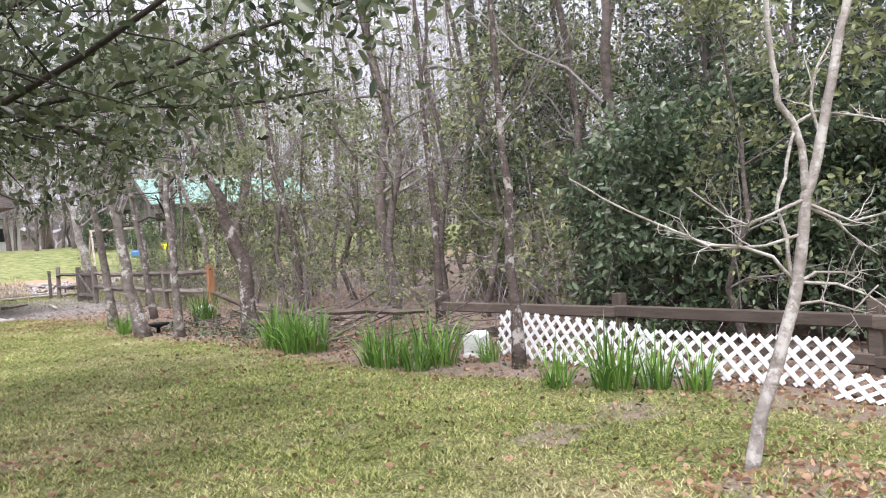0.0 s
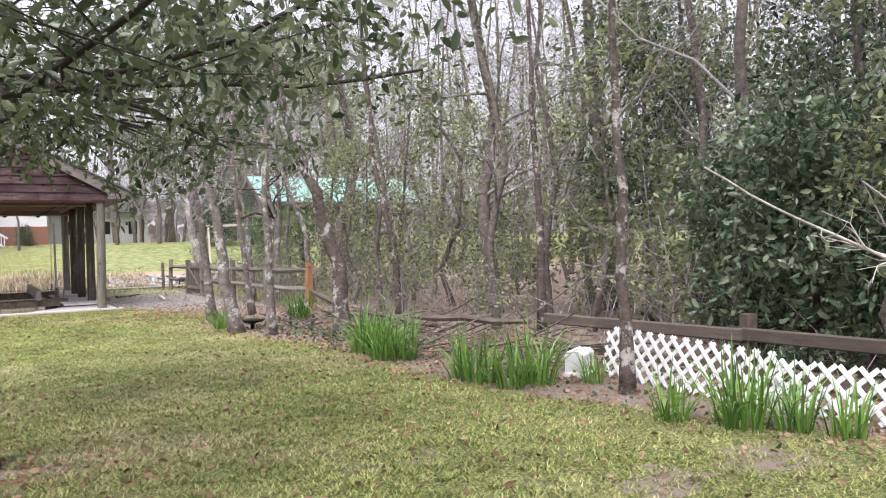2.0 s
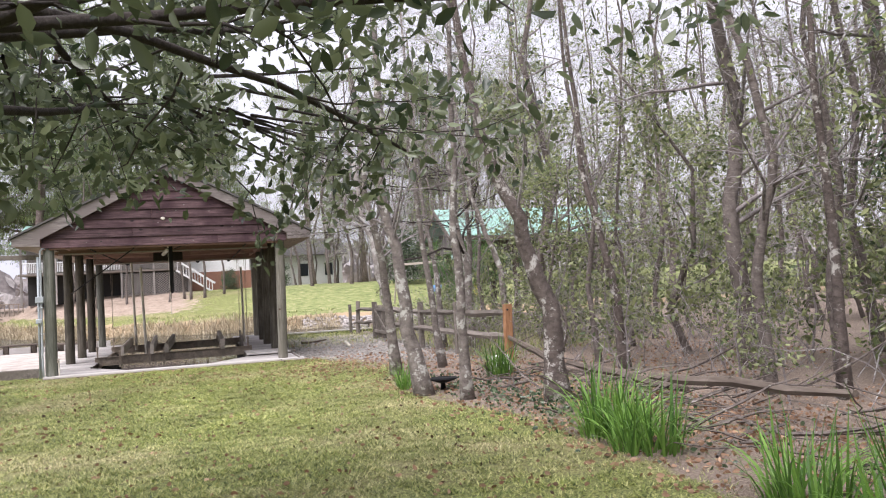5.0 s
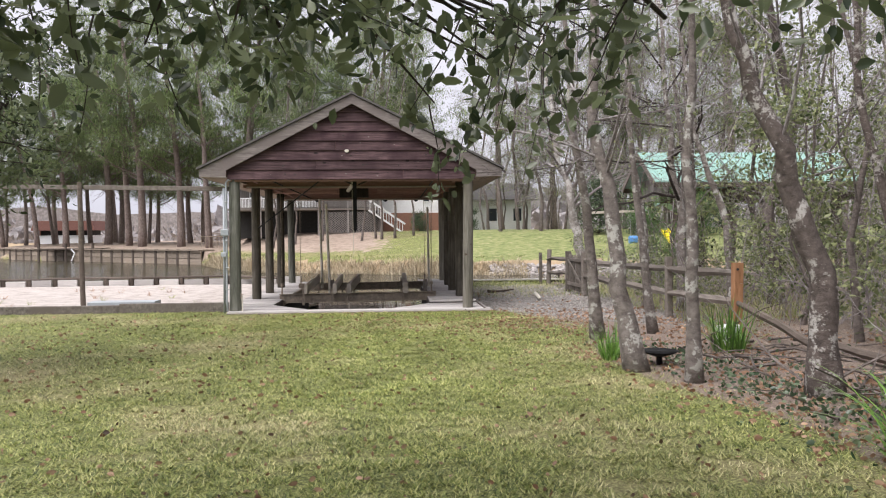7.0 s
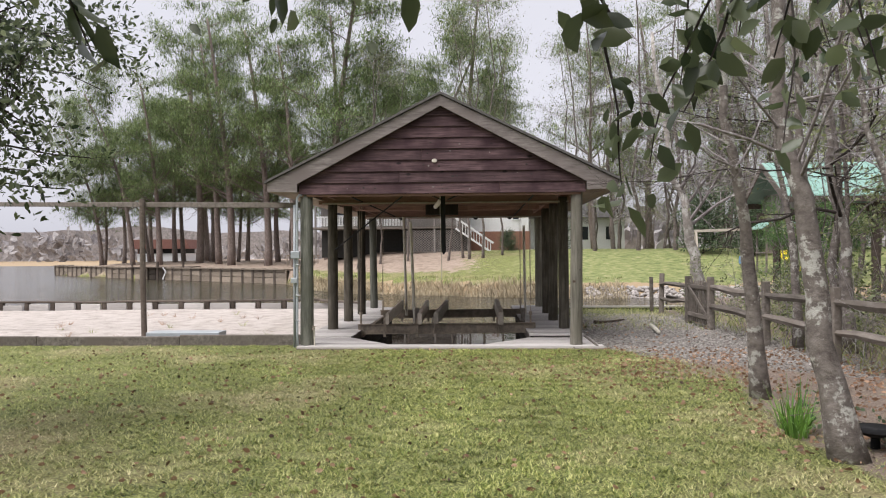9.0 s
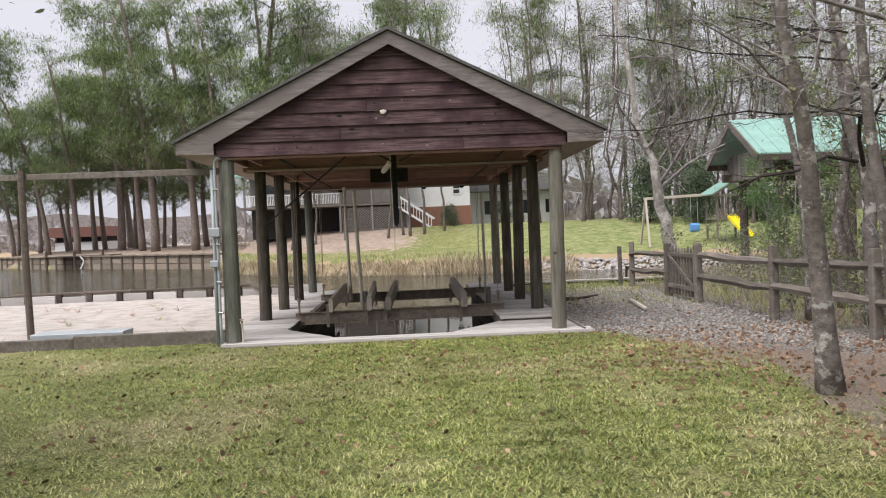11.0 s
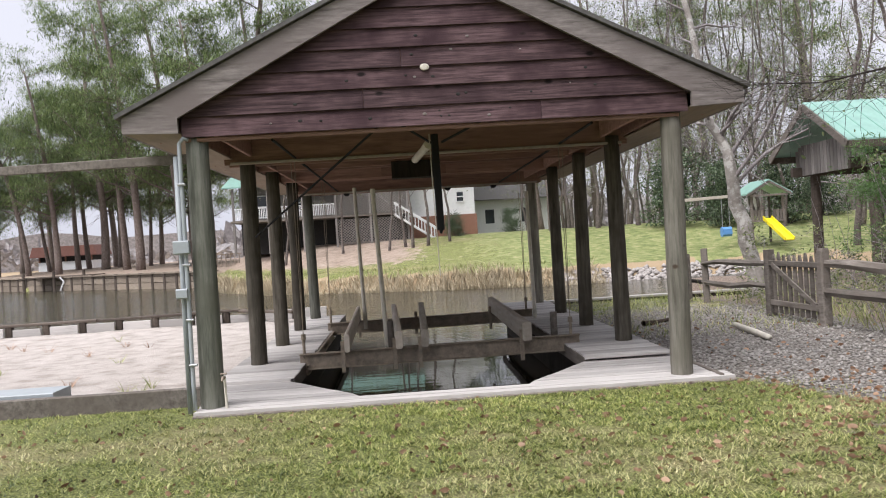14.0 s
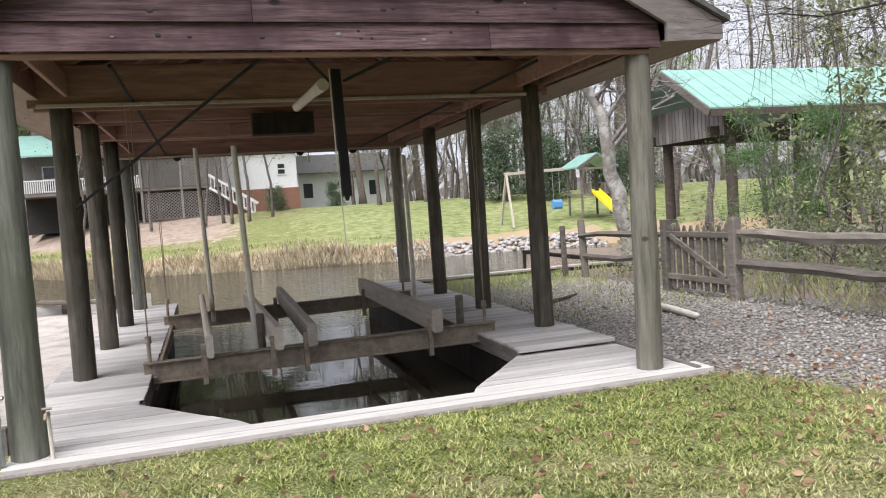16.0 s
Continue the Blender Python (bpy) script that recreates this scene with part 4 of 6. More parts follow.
def lattice_panel(a, b, h, lean, drop=0.0):
    """A diagonal lattice panel from a to b on the ground."""
    panel = thing("lattice_panel", "white plastic diagonal lattice panel leaning on the fence", "lattice", "lattice panels")
    a, b = Vector((*a, 0.02)), Vector((*b, 0.02 - drop))
    along = (b - a)
    L = along.length
    along.normalize()
    upv = Vector((lean[0], lean[1], 1)).normalized()
    nrm = along.cross(upv)
    step = 0.165
    for side in (0, 1):
        k = -h
        while k < L:
            u0, u1 = k, k + h
            v0, v1 = 0.0, h
            if u0 < 0:
                v0, u0 = -u0, 0.0
            if u1 > L:
                v1, u1 = h - (u1 - L), L
            if v1 - v0 > 0.03:
                if side:
                    u0, u1 = L - u0, L - u1
                s = Shape()
                off = nrm * (0.005 if side else -0.005)
                beam(s, a + along * u0 + upv * v0 + off, a + along * u1 + upv * v1 + off, 0.045, 0.009, 0.003, nrm)
                part("slat", s, LATTICE, panel)
            k += step


lattice_panel((8.12, 7.3), (8.08, 5.05), 0.54, (0.22, 0), 0.06)
lattice_panel((8.05, 5.1), (8.36, 3.12), 0.44, (0.26, 0), 0.0)
lattice_panel((8.0, 3.1), (8.1, 1.5), 0.34, (1.9, 0), 0.0)


# ---- trees ----
def make_tree(name, label, category, mat, trunk_pts, trunk_r, seed, limbs, length, levels, leafmat=None, leaves=0, size=0.07, group="", lift=0.12, spread=1.0, start=0.3, bend=0.3, jitter=0.18, aspect=0.42, droop=0.3, n=10, thin=0.5, twigmat=None, extra=()):
    r = random.Random(seed)
    q = np.random.RandomState(seed)
    tree = thing(name, label, category, group)
    s = Shape()
    base = Vector(trunk_pts[0])
    pts = [Vector(p) for p in trunk_pts]
    fine = [pts[0]]
    for i in range(len(pts) - 1):
        for k in range(1, 5):
            w = 0.02 if i or k > 2 else 0.0
            fine.append(pts[i].lerp(pts[i + 1], k / 4) + Vector((r.gauss(0, w), r.gauss(0, w), 0)) * min(3.0, 12 * trunk_r))
    N = len(fine)
    radii = [trunk_r * (1 - 0.75 * k / (N - 1)) * (1.35 - 0.35 * min(1, k / 2)) for k in range(N)]
    tube(s, fine, radii, n, True, r, 0.06)
    part("trunk", s, mat, tree, "", True)
    ends = []
    s = Shape()
    branches(s, fine, radii, r, limbs, length, levels, spread, start, lift, bend, ends, 5, thin)
    for p, d, l, rad, kids in extra:
        bp, br = limb(s, p, d, l, rad, r, 0.16, 0.02, 7, 7)
        branches(s, bp, br, r, kids, l * 0.4, 2, 1.0, 0.2, -0.02, 0.3, ends, 4, 0.36)
    part("branch_tangle", s, twigmat or mat, tree, "", True)["kind"] = "stuff"
    if leafmat and leaves and ends:
        E = np.array([tuple(e) for e in ends])
        P = E[q.randint(0, len(E), leaves)] + q.normal(scale=jitter, size=(leaves, 3))
        P = P[P[:, 2] > max(0.12, FLOOR[0] - 0.04)]
        part("crown", leaf_cloud("crown", P, size, leafmat, q, aspect, droop), leafmat, tree)
    return tree


# the big evergreen that overhangs the path
FLOOR[0] = 2.2
oak = make_tree("evergreen_oak", "broad dark evergreen oak with low hanging leafy boughs", "tree", OAKBARK,
          [(2.04, 7.17, -0.1), (2.0, 7.17, 1.2), (1.93, 7.22, 2.4), (1.95, 7.4, 4.2), (2.0, 7.6, 6.0)], 0.175, 21, 4, 2.6, 3, OAKLEAF, 17000, 0.095, start=0.6, lift=0.0, jitter=0.13, n=16, twigmat=DARKTWIG, thin=0.4,
          extra=tuple(((1.9, 7.2, z), (math.sin(radians(a)), math.cos(radians(a)), dz), l, 0.033, 9)
                      for a, l, z, dz in ((18, 3.0, 2.5, 0.1), (38, 3.2, 2.7, 0.12), (62, 3.6, 2.9, 0.12), (95, 3.6, 2.7, 0.1), (125, 3.8, 2.6, 0.02), (150, 4.0, 2.5, -0.02), (172, 4.2, 2.6, -0.03), (195, 4.2, 2.7, -0.02),
                                          (222, 3.8, 2.8, 0.0), (-8, 2.8, 2.7, 0.08), (-35, 3.4, 2.6, 0.1), (-75, 4.2, 2.6, 0.1), (-110, 4.0, 2.7, 0.05), (28, 3.2, 3.2, 0.08), (140, 4.6, 3.3, 0.08), (185, 5.0, 3.4, 0.05), (80, 5.0, 3.5, 0.12), (5, 3.2, 3.4, 0.1))))

FLOOR[0] = -9.0
# leafy sprigs that hang down from its boughs
r0 = random.Random(15)
for x, y, z in ((2.05, 9.9, 2.16), (3.5, 10.0, 2.2), (3.62, 10.7, 1.86), (3.95, 10.3, 2.2), (1.55, 10.3, 2.2), (2.6, 8.9, 2.3), (1.9, 8.6, 2.12), (1.6, 8.5, 2.0), (1.35, 8.4, 1.92), (2.2, 8.8, 2.25), (3.95, 9.2, 2.35), (4.3, 9.6, 2.2), (4.4, 11.0, 2.3), (1.2, 4.2, 1.75), (1.3, 3.6, 1.85), (1.1, 4.8, 1.7), (1.0, 4.0, 2.0), (1.5, 4.6, 2.0), (1.2, 5.2, 1.9), (4.0, 10.6, 2.35), (4.2, 10.4, 2.15), (4.5, 10.7, 2.3), (4.35, 11.0, 2.05), (3.75, 10.4, 2.1), (3.7, 10.9, 2.0), (4.7, 10.3, 2.4), (4.6, 11.3, 2.5), (3.85, 10.8, 2.25), (1.65, 9.9, 2.3), (1.45, 7.9, 2.0), (1.7, 8.2, 2.05), (2.0, 8.3, 2.2), (1.15, 8.2, 2.1), (2.35, 8.2, 2.3), (1.3, 8.9, 2.05)):
    s = Shape()
    top = Vector((x + r0.gauss(0, 0.15), y + r0.gauss(0, 0.15), z + r0.uniform(0.5, 0.8)))
    pts, _ = limb(s, top, (x - top.x, y - top.y, z - top.z), (Vector((x, y, z)) - top).length, 0.006, r0, 0.12, 0.0, 6, 5)
    sprig = part("sprig", s, DARKTWIG, oak)
    k = r0.randint(14, 26)
    P = [pts[r0.randint(2, 6)] + Vector((r0.gauss(0, 0.035), r0.gauss(0, 0.035), r0.gauss(0, 0.03))) for _ in range(k)]
    part("leaf_spray", leaf_cloud("leaf_spray", np.array([tuple(p) for p in P]), 0.092, OAKLEAF, np.random.RandomState(k * 7 + int(x * 100)), 0.52, 0.7), OAKLEAF, sprig)["kind"] = "stuff"
    bough = Shape()
    limb(bough, (x * 0.6 + 0.8, y * 0.7 + 2.2, 2.95), (top.x - x * 0.6 - 0.8, top.y - y * 0.7 - 2.2, top.z - 2.95), (top - Vector((x * 0.6 + 0.8, y * 0.7 + 2.2, 2.95))).length, 0.014, r0, 0.03, 0.0, 6, 5)
    part("bough", bough, DARKTWIG, oak)

make_tree("evergreen_oak", "smaller evergreen oak with drooping dark foliage beside the lawn", "tree", OAKBARK,
          [(-2.5, 14.9, -0.1), (-2.4, 14.9, 1.5), (-2.2, 14.9, 3.2), (-2.1, 15.0, 6.0)], 0.16, 27, 18, 2.7, 3, OAKLEAF, 20000, 0.075, start=0.4, lift=0.02, jitter=0.14, twigmat=DARKTWIG, thin=0.4)

YOUNG = [
    ("slender_tree", [(6.42, 17.3, -0.1), (6.25, 17.2, 1.6), (6.0, 17.0, 3.2), (5.7, 17, 6)], 0.1, 31),
    ("slender_tree", [(6.15, 14.6, -0.1), (5.93, 14.7, 1.3), (5.7, 14.9, 3.0), (5.75, 15.2, 7.5)], 0.13, 32),
    ("slender_tree", [(6.55, 13.9, -0.1), (6.52, 13.9, 1.5), (6.55, 14.0, 3.2), (6.7, 14.1, 7)], 0.085, 33),
    ("slender_tree", [(7.5, 13.0, -0.1), (7.42, 13.0, 1.2), (7.1, 13.1, 2.4), (6.65, 13.3, 3.6), (6.4, 13.6, 7)], 0.15, 34),
    ("slender_tree", [(7.62, 6.4, -0.1), (7.6, 6.4, 1.6), (7.55, 6.45, 3.4), (7.6, 6.5, 7.5)], 0.07, 35),
    ("slender_tree", [(7.45, 17.8, -0.1), (7.2, 17.8, 1.8), (7.05, 17.8, 4), (7.0, 18, 7)], 0.075, 36),
    ("slender_tree", [(9.7, 15.0, -0.1), (9.6, 15.1, 1.6), (9.3, 15.4, 3.5), (9.2, 15.6, 7)], 0.09, 37),
    ("slender_tree", [(10.4, 11.2, -0.1), (10.4, 11.2, 2), (10.3, 11.2, 4.5), (10.3, 11.4, 8)], 0.08, 38),
    ("slender_tree", [(9.6, 19.6, -0.1), (9.5, 19.7, 1.8), (9.0, 20, 3.5), (8.7, 20.4, 7)], 0.09, 39),
    ("slender_tree", [(8.85, 22.2, -0.1), (8.8, 22.2, 1.6), (8.55, 22.3, 3.2), (8.35, 22.4, 6.5)], 0.09, 41),
    ("slender_tree", [(10.2, 23.6, -0.1), (10.0, 23.5, 1.4), (10.1, 23.3, 3.0), (9.7, 23.2, 6)], 0.12, 40),
]
for name, pts, r, seed in YOUNG:
    make_tree(name, "slender lichen-spotted tree trunk with bare twiggy limbs", "tree", SPOTBARK if seed in (34, 35, 37, 38) else GREYBARK, pts, r, seed, 11, 1.9, 3, LIGHTLEAF, 260, 0.05, "young trees by the lawn", start=0.5, twigmat=TWIG, thin=0.22)

# the pale bare sapling
SAP_ROOT, SAP_SIDE = Vector((5.99, 2.755, 0)), Vector((0.7725, -0.635, 0))
SAP_DEPTH = Vector((0.635, 0.7725, 0))
SAP_STEMS = (
    ("trunk", 0.05, 0.024, ((0, -0.08), (0.09, 0.32), (0.22, 0.67), (0.33, 1.02), (0.4, 1.33), (0.45, 1.7), (0.53, 1.93), (0.61, 2.28), (0.7, 2.64), (0.77, 2.92), (0.98, 3.9))),
    ("stem", 0.026, 0.014, ((0.45, 1.68), (0.43, 2.01), (0.4, 2.14), (0.31, 2.29), (0.28, 2.52), (0.26, 2.91), (0.2, 3.8))),
    ("stem", 0.014, 0.01, ((0.33, 1.15), (0.31, 1.45), (0.26, 1.63), (0.34, 1.91), (0.4, 2.12))),
)
SAP_LIMBS = (
    ((0.36, 1.16), (0.21, 1.33), (0, 1.41), (-0.2, 1.43), (-0.53, 1.59), (-0.73, 1.69), (-1.04, 1.89)),
    ((0.45, 1.68), (0.26, 1.61), (0.04, 1.54), (-0.1, 1.6), (-0.35, 1.79)),
    ((0.41, 1.46), (0.18, 1.4), (-0.07, 1.4), (-0.32, 1.49)),
    ((0.45, 1.63), (0.62, 1.54), (0.73, 1.43), (0.9, 1.3)),
    ((0.37, 1.16), (0.52, 1.21), (0.74, 1.19), (0.91, 1.12)),
    ((0.36, 1.16), (0.59, 1.14), (0.76, 1.06), (0.92, 0.91)),
    ((0.45, 1.65), (0.69, 1.52), (0.97, 1.58)),
    ((0.41, 2.15), (0.55, 2.22), (0.8, 2.19), (1.1, 2.13)),
    ((0.56, 2.04), (0.51, 2.27), (0.57, 2.5), (0.68, 2.67)),
    ((0.34, 1.02), (0.48, 1.04), (0.65, 0.98), (0.77, 1.13)),
)


def bare_sapling():
    r = random.Random(44)
    tree = thing("bare_sapling", "pale bare sapling with crooked branches in a mulch ring", "tree")

    def smooth_line(pts, wander):
        off, out = 0.0, []
        for (u0, z0), (u1, z1) in zip(pts, pts[1:]):
            for k in range(3):
                t = k / 3
                out.append(SAP_ROOT + SAP_SIDE * (u0 + (u1 - u0) * t + r.gauss(0, 0.004)) + SAP_DEPTH * off + Vector((0, 0, z0 + (z1 - z0) * t)))
                off += wander
        out.append(SAP_ROOT + SAP_SIDE * pts[-1][0] + SAP_DEPTH * off + Vector((0, 0, pts[-1][1])))
        return out

    for name, r0, r1, pts in SAP_STEMS:
        line = smooth_line(pts, 0.0)
        n = len(line)
        s = Shape()
        tube(s, line, [r0 + (r1 - r0) * (k / (n - 1)) ** 0.7 for k in range(n)], 10, True, r, 0.05)
        part(name, s, PALEBARK, tree, "", True)
    for i, pts in enumerate(SAP_LIMBS):
        line = smooth_line(pts, r.uniform(-0.025, 0.025))
        n = len(line)
        radii = [0.012 - 0.007 * k / (n - 1) for k in range(n)]
        s = Shape()
        tube(s, line, radii, 6)
        branches(s, line, radii, r, 5, 0.34, 2, 0.9, 0.3, 0.1, 0.35, None, 4, 0.55)
        part("limb", s, PALEBARK, tree, "", True)
    return tree


bare_sapling()

# leaning pale tree behind the gate
make_tree("leaning_tree", "pale leaning tree trunk beyond the fence", "tree", PALEBARK,
          [(9.5, 30.0, -0.1), (9.3, 30.0, 1.2), (8.92, 30.0, 2.8), (8.6, 30.1, 4.0), (8.2, 30.5, 8)], 0.19, 46, 14, 2.6, 3, None, start=0.35, twigmat=TWIG, thin=0.4)
# twiggy tree whose limbs reach in over the boathouse
make_tree("twiggy_tree", "dark bare tree with fine drooping twigs", "tree", GREYBARK,
          [(9.3, 21.3, -0.1), (9.3, 21.4, 1.8), (9.1, 21.6, 3.6), (9.0, 21.8, 6.5)], 0.12, 47, 12, 2.6, 3, LIGHTLEAF, 200, 0.05, start=0.4, twigmat=DARKTWIG, thin=0.4, lift=0.02,
          extra=(((9.1, 21.5, 3.1), (-1, -0.1, 0.12), 3.5, 0.018, 16), ((9.1, 21.5, 3.8), (-1, 0.3, 0.15), 3.6, 0.018, 16), ((9.1, 21.5, 4.2), (-0.8, -0.5, 0.1), 3.0, 0.016, 14)))

# woods
bare = [make_tree("bare_tree", "tall bare grey tree in the winter woods", "tree", WOODBARK, [(0, 0, -0.3), (0.25 - 0.2 * k, 0.1, 1.8), (0.1 + 0.25 * k, -0.15, 3.6), (0.55 - 0.4 * k, 0.3, 6.5), (0.2, 0.7 - 0.5 * k, 10), (0.6, 0.3, 14)], 0.075 + 0.025 * k, 60 + k, 15, 2.9, 3, LIGHTLEAF, 1000, 0.1, "woodland trees", start=0.2, twigmat=TWIG, thin=0.36, jitter=0.3) for k in range(3)]
leafy = [make_tree("understory_tree", "thin understory tree with sparse grey-green leaves", "tree", WOODBARK, [(0, 0, -0.3), (0.25, 0.15 * k, 0.9), (0.1 - 0.3 * k, 0.3, 2.0), (0.5 - 0.5 * k, 0.1, 3.4), (0.2, 0.6 * k, 5.6)], 0.05 + 0.015 * k, 70 + k, 14, 1.7, 3, LIGHTLEAF, 1700, 0.12, "understory trees", start=0.1, twigmat=TWIG, thin=0.4, jitter=0.1) for k in range(3)]
shrub = [make_tree("evergreen_shrub", "dense dark evergreen shrub at the edge of the woods", "shrub", DARKTWIG, [(0, 0, -0.2), (0.1, 0.1, 1.0), (0.0, 0.2, 2.6 + 0.5 * k)], 0.05, 80 + k, 20, 1.3, 3, SHRUBLEAF, 7000, 0.115, "evergreen shrubs", start=0.03, jitter=0.2, thin=0.4, lift=0.06) for k in range(2)]


holly = [make_tree("evergreen_tree", "tall evergreen tree with dark glossy foliage in the woods", "tree", WOODBARK, [(0, 0, -0.3), (0.1, 0.1, 2.0), (-0.1 + 0.3 * k, 0.2, 4.5), (0.2, 0.3, 8.0)], 0.08, 88 + k, 17, 1.8, 3, SHRUBLEAF, 5200, 0.12, "evergreen woodland trees", start=0.22, twigmat=TWIG, thin=0.36, jitter=0.26) for k in range(2)]
brush = [make_tree("twiggy_shrub", "twiggy shrub with scattered dull green leaves", "shrub", TWIG, [(0, 0, -0.2), (0.1, 0.05, 0.7), (0.0, 0.2, 1.7 + 0.4 * k)], 0.022, 85 + k, 11, 1.1, 3, LIGHTLEAF, 380 + 300 * k, 0.1, "underbrush", start=0.03, jitter=0.09, thin=0.4, lift=0.1) for k in range(2)]


def pine_tree(seed, height, r, bend):
    r0 = random.Random(seed)
    q = np.random.RandomState(seed)
    tree = thing("pine_tree", "tall slender pine with high tufted needle boughs", "tree", "pines")
    s = Shape()
    pts = [Vector((bend * (z / height) ** 2 * 2.0, 0.2 * math.sin(z * 0.4), z - 0.3)) for z in np.linspace(0, height, 14)]
    radii = [r * (1.25 - 0.95 * (k / 13) ** 0.8) for k in range(14)]
    tube(s, pts, radii, 10, True, r0, 0.05)
    part("trunk", s, PINEBARK, tree, "", True)
    ends = []
    s = Shape()
    branches(s, pts, radii, r0, 22, 4.0, 2, 1.5, 0.27, 0.05, 0.22, ends, 4, 0.34)
    part("branch_tangle", s, PINEBARK, tree, "", True)["kind"] = "stuff"
    E = np.array([tuple(e) for e in ends])
    E = E[E[:, 2] > 0.3 * height]
    C = E[q.randint(0, len(E), 620)] + q.normal(scale=0.16, size=(620, 3))
    n = 620 * 24
    P = np.repeat(C, 24, axis=0) + q.normal(size=(n, 3)) * np.repeat(q.uniform(0.14, 0.46, 620), 24)[:, None] * np.array([1.0, 1.0, 0.5])
    D = q.normal(size=(n, 3))
    D[:, 2] += 0.5
    D /= np.linalg.norm(D, axis=1)[:, None]
    part("crown", blades("crown", P, D, q.uniform(0.2, 0.42, n), np.full(n, 0.05), np.full(n, 0.1), NEEDLE, 1), NEEDLE, tree)
    return tree


pines = [pine_tree(91, 15, 0.2, 0.6), pine_tree(92, 17, 0.24, -0.8), pine_tree(93, 12, 0.15, 1.6)]


def scatter(protos, places, seed, smin=0.85, smax=1.25):
    """Put copies at the places; the first ones use the originals themselves."""
    r = random.Random(seed)
    for k, (x, y, z) in enumerate(places):
        ob = protos[k % len(protos)]
        m = pose(x, y, z, r.uniform(-2.5, 2.5), r.uniform(-2.5, 2.5), r.uniform(0, 360))
        sc = r.uniform(smin, smax)
        c = ob if k < len(protos) else copy_thing(ob, m)
        c.matrix_basis = m @ Matrix.Diagonal((sc, sc, sc, 1))


def sown(seed, n, x0, x1, y0, y1, gap, keep=lambda x, y: True, z=0.0):
    r = random.Random(seed)
    out = []
    for _ in range(n * 30):
        x, y = r.uniform(x0, x1), r.uniform(y0, y1)
        if keep(x, y) and all((x - a) ** 2 + (y - b) ** 2 > gap * gap for a, b, _ in out):
            out.append((x, y, z))
            if len(out) == n:
                break
    return out


def inwoods(x, y):
    return not (x < 22 and y > 27.5) and not (x < 10.8 and y > 20)


scatter(bare, [(11.0, 7.75, 0), (12.6, 9.4, 0), (13.4, 12.6, 0)] + sown(1, 34, 11, 32, -14, 38, 2.4, inwoods), 101, 0.9, 1.35)
scatter(leafy, sown(2, 40, 9.8, 22, -8, 28, 1.5, inwoods), 102, 0.7, 1.25)
scatter(shrub, [(10.6, 6.4, 0), (11.2, 4.2, 0), (10.7, 2.2, 0), (11.8, 8.0, 0), (11.0, 0.0, 0), (12.8, 5.6, 0), (12.9, 2.6, 0), (14.5, 7, 0), (14.8, 3.6, 0), (18, 6, 0), (20.5, 12, 0), (17, 2, 0)], 103, 0.8, 1.15)
scatter(holly, [(12.4, 6.6, 0), (13.2, 4.2, 0), (12.2, 2.0, 0), (15.0, 8.4, 0), (15.2, 5.2, 0), (14.2, 1.2, 0), (12.6, 10.8, 0), (17, 13.5, 0), (16.5, 3.2, 0), (11.6, -0.8, 0)], 111, 0.85, 1.15)
scatter(brush, sown(4, 30, 9.3, 15.5, 6.5, 27.5, 1.0, inwoods), 107, 0.7, 1.3)
scatter([copy_thing(bare[0], Matrix()), copy_thing(bare[1], Matrix())], sown(5, 9, 9.9, 13.5, 8, 26, 1.7, inwoods), 109, 0.55, 0.85)
r0 = random.Random(17)
for k, (x, y) in enumerate(((9.2, 20.5), (9.6, 22.0), (9.0, 23.2), (9.8, 24.2), (9.3, 25.6), (10.2, 26.5), (9.4, 27.6), (10.6, 24.9), (10.9, 22.6), (9.1, 28.8), (10.0, 28.4), (11.4, 26.0))):
    c = copy_thing(brush[k % 2], Matrix())
    c.matrix_basis = pose(x, y, 0, 0, 0, r0.uniform(0, 360)) @ Matrix.Diagonal((0.75, 0.75, 0.6, 1))
scatter([copy_thing(b, Matrix()) for b in bare], sown(6, 60, 30, 75, -25, 45, 3.4), 112, 1.1, 1.6)
# far bank woods behind the far lawn and houses
scatter([copy_thing(b, Matrix()) for b in bare], sown(3, 64, -8, 90, 76, 120, 3.0, z=1.9) + sown(31, 26, 22, 60, 52, 74, 2.6, z=1.2) + sown(32, 26, 22, 46, 37.2, 48, 2.0, z=0.1) + sown(33, 30, 10.5, 30, 60, 72, 2.0, z=1.8), 104, 1.0, 1.5)
scatter([copy_thing(b, Matrix()) for b in shrub], [(x, y, far_z(x, y)) for x, y in ((17.5, 58), (20, 56), (23, 55), (21, 60), (26, 57))], 105, 0.9, 1.3)
LEANING_PINES = ((-21.7, 85, 1, 1.5, 0), (-24.3, 89, 0, 1.6, 180), (-16.8, 81, 1, 1.35, 5), (-36.8, 96, 2, 1.7, 190), (-32, 92, 1, 1.2, 20), (-13.0, 76, 0, 1.35, 170), (-43, 101, 2, 1.5, 200))
for x, y, kind, size, turn in LEANING_PINES:
    copy_thing(pines[kind], Matrix()).matrix_basis = pose(x, y, far_z(x, y), 0, 0, turn) @ Matrix.Diagonal((size, size, size, 1))
PINES = [(-9.2, 72), (-29, 96), (-40, 108), (-17, 92), (-11, 84), (-6.5, 74), (-5, 90), (2, 84), (8, 86), (14, 80), (20, 84), (-2, 78), (-35, 104), (4, 94), (26, 76), (24, 68), (30, 66), (-47, 110), (-8, 97), (-30, 118), (-26, 101), (-37, 112), (-20, 97), (-12, 106), (-44, 118), (-31, 106), (-16, 114), (-4, 101), (-24, 120), (0, 108), (-10, 118), (-38, 124), (8, 100), (-50, 122)]
scatter(pines, [(x, y, far_z(x, y)) for x, y in PINES], 106, 1.15, 1.7)
